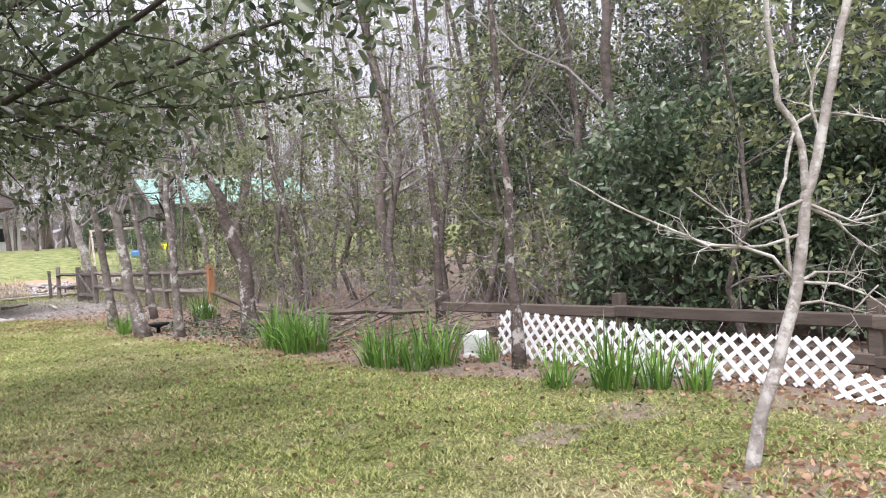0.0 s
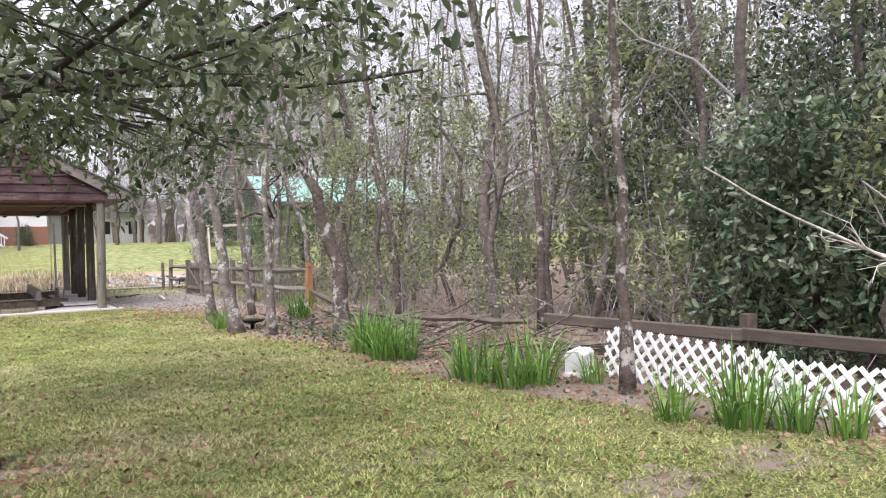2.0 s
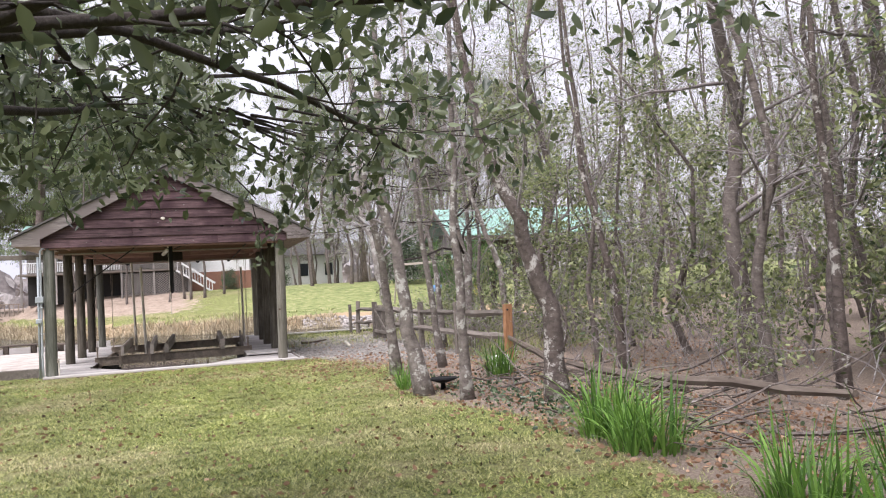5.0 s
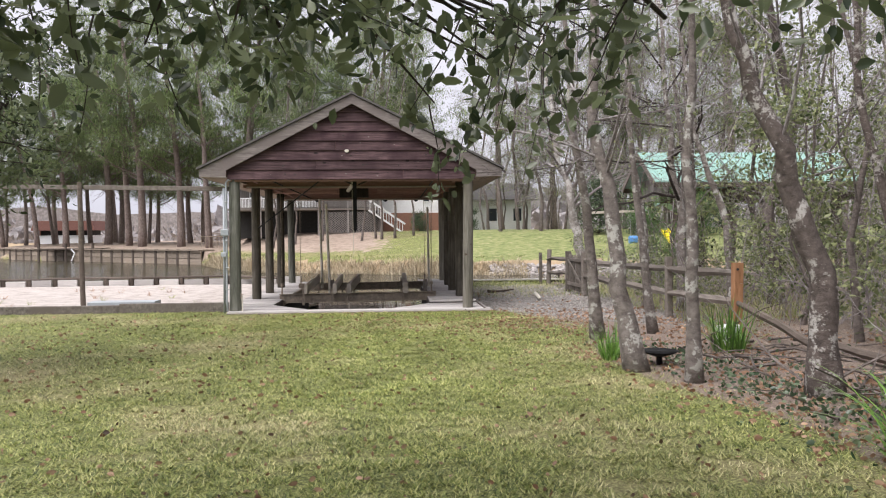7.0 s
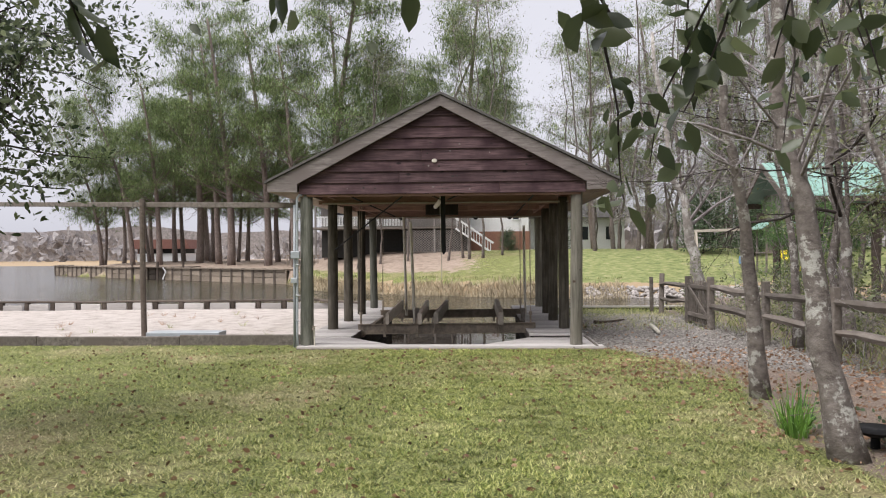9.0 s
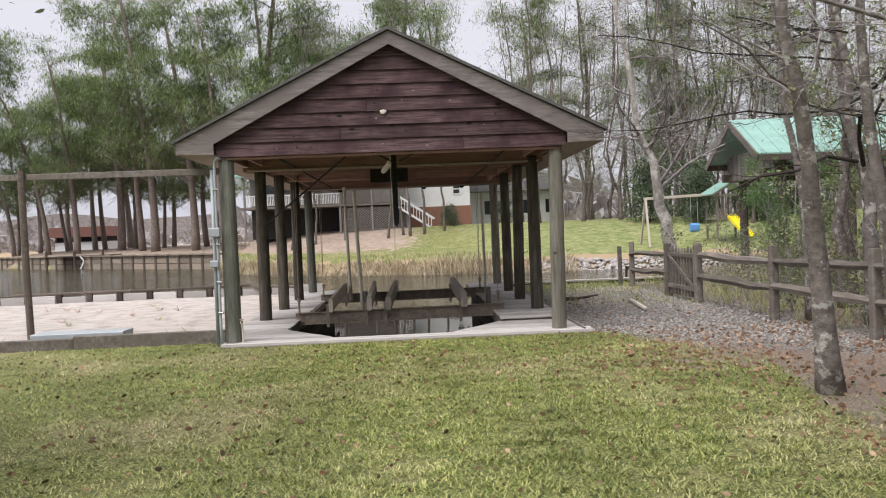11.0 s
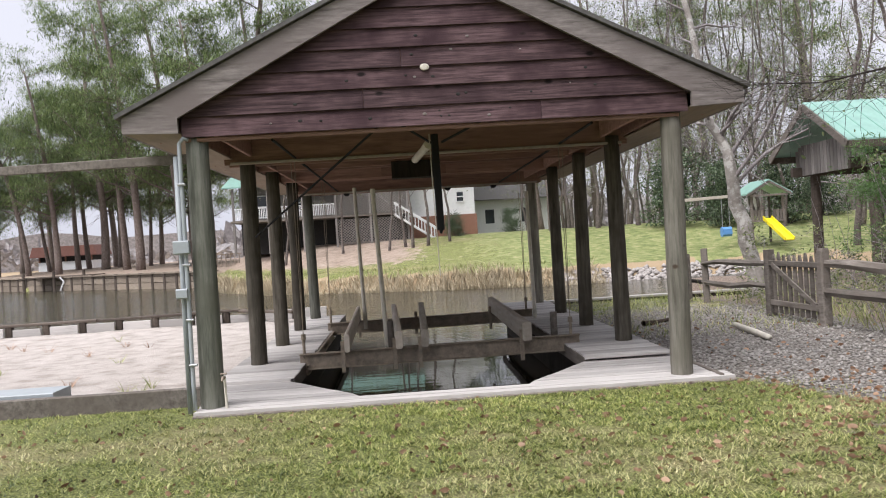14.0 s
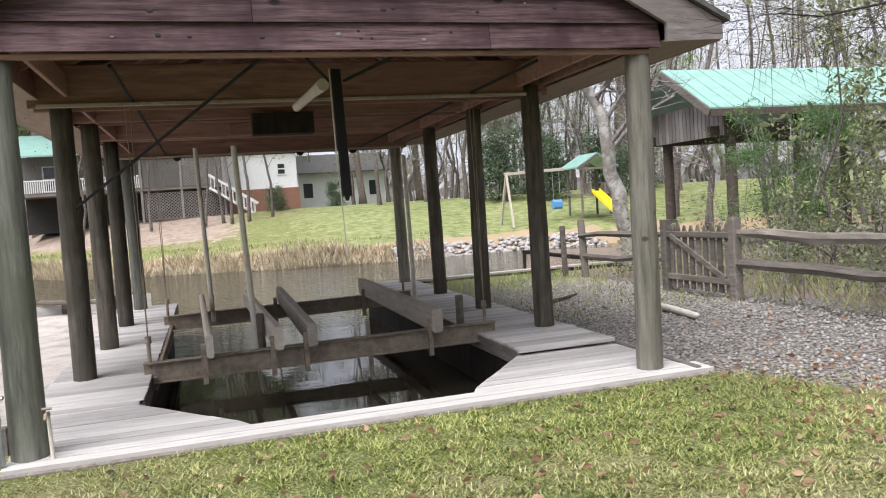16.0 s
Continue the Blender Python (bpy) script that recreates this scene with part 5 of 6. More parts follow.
scatter([copy_thing(bare[0], Matrix())], [(x, y, far_z(x, y)) for x, y in ((-5.0, 60.2), (-3.5, 60.5), (-1.6, 60.8), (1.2, 59.5), (2.2, 60.0), (2.6, 59.4), (3.5, 59.3), (4.8, 60))], 108, 0.9, 1.2)
# near feathery evergreen by the shelter
q = np.random.RandomState(8)
feather = thing("young_cypress", "feathery bright green young evergreen beside the shelter", "tree")
s = Shape()
ends = []
r0 = random.Random(3)
for k in range(7):
    bp, br = limb(s, (11.3 + r0.gauss(0, 0.2), 27.6 + r0.gauss(0, 0.2), -0.1), (r0.gauss(0, 0.25), r0.gauss(0, 0.25), 1), 2.9, 0.03, r0, 0.12, 0.1, 6, 6)
    branches(s, bp, br, r0, 9, 0.8, 2, 0.9, 0.1, 0.15, 0.25, ends, 4, 0.4)
part("branch_tangle", s, TWIG, feather)["kind"] = "stuff"
E = np.array([tuple(e) for e in ends])
P = E[q.randint(0, len(E), 9000)] + q.normal(scale=0.1, size=(9000, 3))
part("crown", leaf_cloud("crown", P, 0.09, CYPRESSLEAF, q, 0.14, 0.2), CYPRESSLEAF, feather)


# ---- plants on the ground ----
def iris_clump(seed, n=60, h=0.75, rad=0.22):
    q = np.random.RandomState(seed)
    ob = thing("iris_clump", "clump of upright green iris blades at the lawn's edge", "plant", "iris clumps")
    for fan in range(5):
        m = n // 5
        fa = fan * 1.26 + q.uniform(0, 0.6)
        cx, cy = rad * 0.6 * math.cos(fa), rad * 0.6 * math.sin(fa)
        a = q.uniform(0, 2 * np.pi, m)
        rr = rad * 0.5 * np.sqrt(q.uniform(0, 1, m))
        P = np.stack([cx + rr * np.cos(a), cy + rr * np.sin(a), np.full(m, -0.02)], 1)
        D = np.stack([np.cos(a) * q.uniform(0, 0.36, m) + cx * 0.5, np.sin(a) * q.uniform(0, 0.36, m) + cy * 0.5, np.ones(m)], 1)
        D /= np.linalg.norm(D, axis=1)[:, None]
        bend = np.where(q.uniform(size=m) < 0.4, q.uniform(0.35, 1.0, m), q.uniform(0, 0.15, m))
        part("leaf_fan", blades("leaf_fan", P, D, h * q.uniform(0.5, 1.15, m), q.uniform(0.018, 0.034, m), bend, IRISLEAF, 5), IRISLEAF, ob)
    return ob


iris = [iris_clump(201, 62, 0.82, 0.2), iris_clump(202, 50, 0.7, 0.18), iris_clump(203, 80, 0.88, 0.26)]
IRIS = [(6.7, 9.95, 0), (6.88, 10.3, 0), (6.95, 9.85, 0), (6.78, 7.75, 0), (6.82, 7.3, 0), (7.2, 7.35, 0), (7.76, 7.04, 0), (7.1, 5.36, 0), (7.42, 4.9, 0), (7.62, 4.6, 0), (7.78, 4.25, 0), (7.85, 15.9, 0), (8.0, 16.2, 0), (6.05, 15.4, 0), (6.15, 15.7, 0), (7.12, 10.55, 0), (6.74, 10.65, 0), (6.98, 10.8, 0), (6.78, 8.05, 0)]
r0 = random.Random(77)
for k, (x, y, z) in enumerate(IRIS):
    m = pose(x, y, z, 0, 0, r0.uniform(0, 360))
    c = iris[k % 3] if k < 3 else copy_thing(iris[k % 3], m)
    sc = 0.55 if (x, y) in ((6.05, 15.4), (6.15, 15.7), (7.76, 7.04)) else r0.uniform(0.72, 0.95)
    c.matrix_basis = m @ Matrix.Diagonal((sc, sc, sc, 1))


def ground_z(x, y):
    d = np.asarray([noise.noise((a * 0.5, b * 0.5, 0)) * 0.035 + noise.noise((a * 0.13, b * 0.13, 4)) * 0.06 for a, b in zip(x, y)])
    return d * np.clip((22 - y) / 6, 0.15, 1)


q = np.random.RandomState(300)
n = 1000000
gxs = np.concatenate([q.uniform(-6.5, 8.2, n // 2), np.clip(q.normal(3.2, 2.1, n - n // 2), -6.5, 8.2)])
gys = 1.6 + 20.85 * q.uniform(0, 1, n)
tuft = np.array([noise.noise((x * 5.0, y * 5.0, 1.0)) + 0.6 * noise.noise((x * 13.0, y * 13.0, 7.0)) for x, y in zip(gxs, gys)])
keep = (gxs < lawn_edge(gys) + q.normal(scale=0.3, size=n)) & (gys < np.where(gxs < -0.32, 22.42, 21.82)) & (q.uniform(size=n) < 0.72 + 1.2 * tuft) & (gxs > np.interp(gys, [1.6, 8, 22], [-1.5, -4.5, -6.5]))
gxs, gys, tuft = gxs[keep], gys[keep], tuft[keep]
n = len(gxs)
a = q.uniform(0, 2 * np.pi, n)
D = np.stack([np.cos(a) * 0.8, np.sin(a) * 0.8, q.uniform(0.4, 1.3, n)], 1)
D /= np.linalg.norm(D, axis=1)[:, None]
me = blades("lawn_grass", np.stack([gxs, gys, ground_z(gxs, gys) - 0.004], 1), D, q.uniform(0.025, 0.055, n) * (1 + 0.6 * np.clip(tuft, -0.5, 1)), q.uniform(0.006, 0.0125, n), np.full(n, 0.3), GRASSBLADE, 1)
single("lawn_grass", me, GRASSBLADE, "short winter lawn grass, green and straw blades", "grass", kind="stuff")

n = 16000
fx, fy = q.uniform(-4, 9.2, n), q.uniform(1.5, 22, n)
edge = lawn_edge(fy)
keep = q.uniform(size=n) < np.where(fx > edge - 0.3, 1.0, np.where(fy < 10, 0.34, 0.16))
fx, fy = fx[keep], fy[keep]
cx = np.concatenate([fx, q.normal(5.95, 0.45, 420), q.normal(8.2, 0.5, 500), q.normal(2.1, 0.6, 260), q.normal(7.9, 0.7, 1800), q.uniform(5.4, 9, 260), q.normal(3.2, 1.2, 160), q.uniform(8.0, 14.0, 5500), q.normal(5.6, 0.7, 520)])
cy = np.concatenate([fy, q.normal(2.4, 0.4, 420), q.normal(3.0, 0.8, 500), q.normal(6.9, 0.5, 260), q.normal(11.5, 2.2, 1800), q.uniform(19, 27, 260), q.normal(19.8, 0.9, 160), q.uniform(3.0, 20.0, 5500), q.normal(19.3, 0.9, 520)])
P = np.stack([cx, cy, ground_z(cx, cy) + q.uniform(0.006, 0.025, len(cx))], 1)
single("fallen_leaves", leaf_cloud("fallen_leaves", P, 0.055, DEADLEAF, q, 0.55, 0.0, 0.85), DEADLEAF, "scattered brown fallen leaves", "leaves", kind="stuff")

n = 1500
dx, dy = q.uniform(-5.5, 7.5, n), q.uniform(2.0, 21.7, n)
keep = dx < lawn_edge(dy)
dx, dy = dx[keep], dy[keep]
P = np.stack([dx, dy, ground_z(dx, dy) + q.uniform(0.015, 0.04, len(dx))], 1)
single("dark_leaves", leaf_cloud("dark_leaves", P, 0.045, DARKLEAF, q, 0.6, 0.0, 0.65), DARKLEAF, "dark curled fallen leaves dotted over the lawn", "leaves", kind="stuff")

n = 1900
ix = np.concatenate([q.normal(7.3, 0.5, 1000), q.normal(6.9, 0.3, 300), q.uniform(6.9, 9.2, 600)])
iy = np.concatenate([q.normal(12.6, 1.3, 1000), q.normal(15.2, 1.0, 300), q.uniform(4, 16, 600)])
P = np.stack([ix, iy, ground_z(ix, iy) + np.abs(q.normal(0.03, 0.06, n))], 1)
single("ground_ivy", leaf_cloud("ground_ivy", P, 0.055, SHRUBLEAF, q, 0.6, 0.0, 0.5), SHRUBLEAF, "low dull green ground cover under the trees", "plants", kind="stuff")

# brush pile and fallen branches
s = Shape()
r0 = random.Random(55)
for k in range(170):
    x, y = r0.gauss(8.2, 0.9), r0.uniform(7.6, 16.5)
    if x < 7.0:
        x = 7.0 + r0.uniform(0, 1.5)
    a = r0.uniform(0, 2 * math.pi)
    l = r0.uniform(0.4, 1.7)
    limb(s, (x, y, r0.uniform(0.0, 0.15)), (math.cos(a), math.sin(a), r0.uniform(-0.05, 0.35)), l, r0.uniform(0.006, 0.022), r0, 0.2, -0.02, 4, 4)
single("brush_pile", s, WOODBARK, "tangle of grey fallen branches on leaf litter", "branches", kind="stuff")
s = Shape()
for k in range(420):
    x, y = (r0.uniform(9.3, 13), r0.uniform(1, 22)) if k < 240 else (r0.uniform(8.7, 12.5), r0.uniform(17, 29))
    limb(s, (x, y, 0), (r0.gauss(0, 0.5), r0.gauss(0, 0.5), 1), r0.uniform(0.7, 2.4), r0.uniform(0.004, 0.012), r0, 0.3, 0.0, 5, 3)
single("undergrowth", s, TWIG, "bare tangled stems under the trees", "undergrowth", kind="stuff")

r0 = random.Random(9)
for k in range(22):
    x, y = r0.uniform(-7, -0.6), r0.uniform(23.2, 30.5)
    w = thing("sand_weed", "small dry weed tuft growing in the sand", "weed", "sand weeds", at=(x, y, 0))
    n = 14
    q2 = np.random.RandomState(700 + k)
    a = q2.uniform(0, 2 * np.pi, n)
    D = np.stack([np.cos(a) * 0.7, np.sin(a) * 0.7, np.ones(n)], 1)
    D /= np.linalg.norm(D, axis=1)[:, None]
    part("tuft", blades("tuft", np.stack([np.cos(a) * 0.03, np.sin(a) * 0.03, np.full(n, -0.03)], 1), D, q2.uniform(0.1, 0.26, n), np.full(n, 0.008), np.full(n, 0.2), DEADLEAF if k % 3 else GREENREED, 2), DEADLEAF, w)

# bird bath, white tub, log
bath = thing("bird_bath", "low dark iron bird bath beside a tree", "bird bath", at=(6.55, 15.0, -0.06))
s = Shape()
tube(s, [(0, 0, -0.05), (0, 0, 0.03), (0, 0, 0.06), (0, 0, 0.2)], [0.14, 0.13, 0.05, 0.045], 12)
part("foot", s, BLACK, bath, "", True)
s = Shape()
tube(s, [(0, 0, 0.19), (0, 0, 0.24), (0, 0, 0.28), (0, 0, 0.275), (0, 0, 0.23)], [0.06, 0.22, 0.3, 0.27, 0.1], 16)
part("bowl", s, BLACK, bath, "", True)
bath.scale = (0.8, 0.8, 0.8)
for x, y, w, a in ((7.98, 7.5, 0.27, 20), (8.05, 16.4, 0.25, 10)):
    tub = thing("plastic_tub", "overturned white plastic tub half hidden by irises", "tub", at=(x, y, 0.0), turn=a)
    s = Shape()
    beam(s, (-w * 0.55, 0, 0.13), (w * 0.55, 0.02, 0.15), w * 0.85, 0.3, 0.04)
    part("shell", s, WHITE, tub)
    s = Shape()
    beam(s, (-w * 0.6, 0, 0.015), (w * 0.6, 0.02, 0.02), w * 0.95, 0.04, 0.012)
    part("rim", s, WHITE, tub)
s = Shape()
tube(s, [(7.0, 25.6, 0.06), (6.9, 24.7, 0.06), (6.85, 24.2, 0.05)], [0.045, 0.045, 0.04], 8)
single("pale_log", s, WHITEPIPE, "pale peeled pole lying on the gravel", "log", smooth=True)
s = Shape()
limb(s, (5.9, 26.6, 0.05), (1, 0.6, 0.15), 0.9, 0.05, r0, 0.2, 0.05, 5, 6)
single("driftwood", s, OAKBARK, "dark piece of driftwood beside the deck", "driftwood")

# shell and pebble gravel
q = np.random.RandomState(400)
n = 5200
px, py = q.uniform(5.3, 8.6, n), q.uniform(19.6, 29.5, n)
keep = py > np.interp(px, [5.2, 6, 7.1, 8.5], [22.4, 21.0, 20.2, 19.6])
px, py = px[keep], py[keep]
n = len(px)
unit = np.array([(1, 0, 0), (0, 1, 0), (-1, 0, 0), (0, -1, 0), (0, 0, 0.6), (0, 0, -0.6)])
fo = np.array([(0, 1, 4), (1, 2, 4), (2, 3, 4), (3, 0, 4), (1, 0, 5), (2, 1, 5), (3, 2, 5), (0, 3, 5)])
V = (unit[None] * q.uniform(0.5, 1.3, (n, 6, 1)) * q.uniform(0.012, 0.035, (n, 1, 1)) + np.stack([px, py, np.full(n, 0.008)], 1)[:, None]).reshape(-1, 3)
F = (fo[None] + np.arange(n)[:, None, None] * 6).reshape(-1, 3)
single("gravel_stones", fast_mesh("gravel_stones", V, F, PEBBLE), PEBBLE, "pale shell and pebble gravel", "gravel", kind="stuff")

q = np.random.RandomState(450)
n = 2600
wx, wy = q.uniform(8.45, 12.5, n), q.uniform(18.5, 31.0, n)
a = q.uniform(0, 2 * np.pi, n)
D = np.stack([np.cos(a) * 0.5, np.sin(a) * 0.5, np.ones(n)], 1)
D /= np.linalg.norm(D, axis=1)[:, None]
single("weedy_grass", blades("weedy_grass", np.stack([wx, wy, np.full(n, -0.02)], 1), D, q.uniform(0.2, 0.6, n), q.uniform(0.006, 0.014, n), q.uniform(0.1, 0.6, n), GREENREED, 3), GREENREED, "straggling dry weeds behind the fence", "weeds", kind="stuff")
n = 2600
wx, wy = q.uniform(5.4, 8.4, n), 31.3 - 6.3 * q.uniform(0, 1, n) ** 1.6
D = np.stack([q.normal(0, 0.5, n), q.normal(0, 0.5, n), np.ones(n)], 1)
D /= np.linalg.norm(D, axis=1)[:, None]
single("bank_grass", blades("bank_grass", np.stack([wx, wy, np.full(n, -0.02)], 1), D, q.uniform(0.06, 0.22, n), q.uniform(0.006, 0.012, n), np.full(n, 0.3), GRASSBLADE, 2), GRASSBLADE, "tufts of grass by the bulkhead", "grass", kind="stuff")

# reeds and riprap on the far bank
q = np.random.RandomState(500)
n = 9000
rx = q.uniform(-11, 10.5, n)
ry = far_shore(rx) + q.uniform(-0.7, 1.5, n)
a = q.uniform(0, 2 * np.pi, n)
D = np.stack([np.cos(a) * 0.35, np.sin(a) * 0.35, np.ones(n)], 1)
D /= np.linalg.norm(D, axis=1)[:, None]
rz = -0.75 + 0.45 * np.clip(ry - far_shore(rx), 0, 2)
hh = q.uniform(0.4, 0.95, n) * (0.75 + 0.35 * np.sin(rx * 0.9) * np.cos(rx * 0.37 + 1))
me = blades("reeds", np.stack([rx, ry, rz], 1), D, hh, q.uniform(0.02, 0.05, n), np.where(q.uniform(size=n) < 0.35, 0.6, 0.15), REED, 3)
single("reeds", me, REED, "dry straw-coloured reeds along the far bank", "reeds", kind="stuff")
sel = q.uniform(size=n) < 0.45
P2 = np.stack([rx[sel] + 0.3, ry[sel] + 1.6, rz[sel] + 0.4], 1)
single("green_reeds", blades("green_reeds", P2, D[sel], hh[sel] * 0.4, np.full(sel.sum(), 0.04), np.full(sel.sum(), 0.2), GREENREED, 2), GREENREED, "greener marsh grass behind the reeds", "reeds", kind="stuff")
n = 700
sx = q.uniform(8.6, 17.5, n)
sy = far_shore(sx) + q.uniform(-0.4, 1.3, n)
sz = -0.6 + 0.42 * (sy - far_shore(sx))
V = (unit[None] * q.uniform(0.5, 1.3, (n, 6, 1)) * q.uniform(0.07, 0.22, (n, 1, 1)) + np.stack([sx, sy, sz], 1)[:, None]).reshape(-1, 3)
F = (fo[None] + np.arange(n)[:, None, None] * 6).reshape(-1, 3)
single("riprap", fast_mesh("riprap", V, F, STONE), STONE, "pale broken stones along the far bank", "rocks", kind="stuff")


# ---- buildings ----
shelter = thing("picnic_shelter", "timber shelter with a pale green metal roof", "shelter")
SX0, SX1, SY0, SY1, SYM, SZE, SZA = 12.0, 19.3, 30.75, 34.35, 32.55, 3.27, 4.4
for side, ye in ((0, SY0), (1, SY1)):
    s = Shape()
    ya = SYM
    vs = [(SX0, ya, SZA), (SX1, ya, SZA), (SX1, ye, SZE), (SX0, ye, SZE)]
    s.add([(x, y, z + d) for d in (0, 0.04) for x, y, z in vs], [(0, 1, 2, 3), (7, 6, 5, 4), (0, 4, 5, 1), (1, 5, 6, 2), (2, 6, 7, 3), (3, 7, 4, 0)])
    roof = part("roof_slope", s, GREENROOF, shelter, "pale green metal roofing")
    for x in np.arange(SX0 + 0.2, SX1, 0.42):
        s = Shape()
        beam(s, (x, ya, SZA + 0.05), (x, ye, SZE + 0.05), 0.035, 0.03, 0.006)
        part("roof_seam", s, GREENROOF, roof)
    s = Shape()
    beam(s, (SX0, ye, SZE - 0.08), (SX1, ye, SZE - 0.08), 0.04, 0.17)
    part("eave_board", s, SHADERAIL, shelter)
    s = Shape()
    beam(s, (SX0 - 0.02, ya, SZA - 0.08), (SX0 - 0.02, ye, SZE - 0.08), 0.04, 0.18)
    part("barge_board", s, RAIL, shelter)
for x in (SX0 + 0.9, 14.8, SX1 - 0.7):
    for y in (SY0 + 0.55, SY1 - 0.55):
        s = Shape()
        tube(s, [(x, y, -0.3), (x, y, SZE)], [0.13, 0.12], 10)
        part("post", s, SHADERAIL, shelter)
y = SY0 + 0.35
while y < SY1 - 0.4:
    top = SZA - 0.15 - abs(y - SYM) * (SZA - SZE) / (SYM - SY0)
    s = Shape()
    block(s, (SX0 + 0.55, y, 2.72), (SX0 + 0.6, y + 0.13, min(top, 3.5)), 0.006)
    part("wall_board", s, BOARDWALL, shelter)
    y += 0.15
for z in (2.62,):
    for y in (SY0 + 0.5, SY1 - 0.5):
        s = Shape()
        beam(s, (SX0 + 0.3, y, z + 0.2), (SX1, y, z + 0.2), 0.1, 0.24)
        part("plate_beam", s, SHADERAIL, shelter)

play = thing("playhouse", "raised wooden playhouse with a small gabled roof", "playhouse", at=(18.85, 49.5, 0.85))
for x in (-1.0, 1.0):
    for y in (-0.9, 0.9):
        s = Shape()
        beam(s, (x, y, -0.3), (x, y, 2.6), 0.12, 0.12)
        part("corner_post", s, RAIL, play)
s = Shape()
block(s, (-1.1, -1.0, 0.95), (1.1, 1.0, 1.05))
part("floor", s, RAIL, play)
for k in range(11):
    s = Shape()
    x = -1.0 + k * 0.2
    if 3 < k < 7:
        continue
    block(s, (x - 0.08, -1.0, 1.05), (x + 0.08, -0.96, 1.65))
    part("railing_board", s, RAIL, play)
for sd in (-1, 1):
    s = Shape()
    a, b = (0, 3.35), (sd * 1.45, 2.55)
    pts = [a, b, (b[0], b[1] + 0.08), (a[0], a[1] + 0.08)]
    upright(s, pts if sd > 0 else pts[::-1], -1.3, 1.2)
    part("roof_slope", s, GREENROOF, play)
    s = Shape()
    beam(s, (sd * 1.4, -1.28, 2.52), (0, -1.28, 3.3), 0.05, 0.14)
    part("barge_board", s, RAIL, play)
s = Shape()
beam(s, (-1.2, -1.2, 2.5), (1.2, -1.2, 2.5), 0.08, 0.12)
part("tie_beam", s, RAIL, play)
play.scale = (0.74, 0.74, 0.78)
slide = thing("slide", "bright yellow plastic slide at the playhouse", "slide", at=(18.8, 48.0, 0.68))
s = Shape()
for dx in (-0.25, 0.25):
    beam(s, (dx * 0.8, 0.8, 1.1), (dx * 0.8 + 0.2, -0.8, 0.1), 0.05, 0.16)
beam(s, (0, 0.8, 1.05), (0.2, -0.8, 0.05), 0.4, 0.04)
part("chute", s, YELLOW, slide)
swing = thing("swing_set", "white timber swing frame with a blue seat", "swing set", at=(15.95, 50.0, 0.5))
s = Shape()
beam(s, (-1.2, 0, 2.3), (2.2, 0, 2.4), 0.1, 0.14)
part("top_beam", s, BUNK, swing)
for x in (-1.1,):
    for dy in (-0.8, 0.8):
        s = Shape()
        beam(s, (x, 0, 2.3), (x - 0.1, dy, -0.2), 0.1, 0.1)
        part("leg", s, BUNK, swing)
s = Shape()
block(s, (1.2, -0.15, 0.5), (1.65, 0.2, 0.95), 0.1)
part("seat", s, BLUE, swing)
s = Shape()
for x in (1.25, 1.6):
    tube(s, [(x, 0, 0.9), (x, 0, 2.35)], [0.012, 0.012], 4)
part("ropes", s, ZINC, swing)

house = thing("raised_house", "raised white house with a green roof and lattice porch", "house", at=(0.75, 64.5, 1.7))
house.scale = (1, 1, 0.85)
s = Shape()
block(s, (-9.5, 2.0, 2.3), (1.8, 9, 5.0))
part("wall", s, BOARDWALL, house, "grey weathered board wall")
s = Shape()
block(s, (1.8, 1.0, 1.85), (6.2, 8, 4.9))
part("wall", s, WHITE, house, "white clapboard wing")
s = Shape()
block(s, (1.7, 0.9, -0.3), (6.3, 8, 1.9))
part("foundation", s, BRICK, house)
# solid dark block that stands for the shade under the raised floor
s = Shape()
block(s, (-9.5, 2.2, -0.3), (1.8, 9, 2.2))
part("undercroft_shade", s, SHADE, house)
s = Shape()
upright(s, [(-10, 4.75), (2.2, 4.75), (2.2, 4.85), (-10, 4.85)], -0.6, 0)
s.v = [(x, -0.8 if y < -0.3 else 4.8, z + (0 if y < -0.3 else 2.0)) for x, y, z in s.v]
part("roof_slope", s, GREENROOF, house)
s = Shape()
upright(s, [(1.5, 4.7), (6.6, 4.7), (4.05, 6.9)], 0.7, 8.3)
part("wing_roof", s, WHITE, house)
s = Shape()
block(s, (-9.6, -0.6, 2.15), (1.9, 2.1, 2.32))
part("porch_floor", s, RAIL, house)
for x in (-9.4, -7.2, -5.0, -2.9, -0.7, 1.7):
    s = Shape()
    beam(s, (x, -0.5, -0.3), (x, -0.5, 4.7), 0.14, 0.14)
    part("porch_post", s, BOARDWALL, house)
for k in range(60):
    x = -9.3 + k * 0.11
    if x < -3.0:
        s = Shape()
        block(s, (x, -0.52, 2.4), (x + 0.045, -0.48, 3.15))
        part("baluster", s, WHITE, house)
s = Shape()
beam(s, (-9.4, -0.5, 3.2), (-2.9, -0.5, 3.2), 0.1, 0.08)
part("porch_rail", s, WHITE, house)
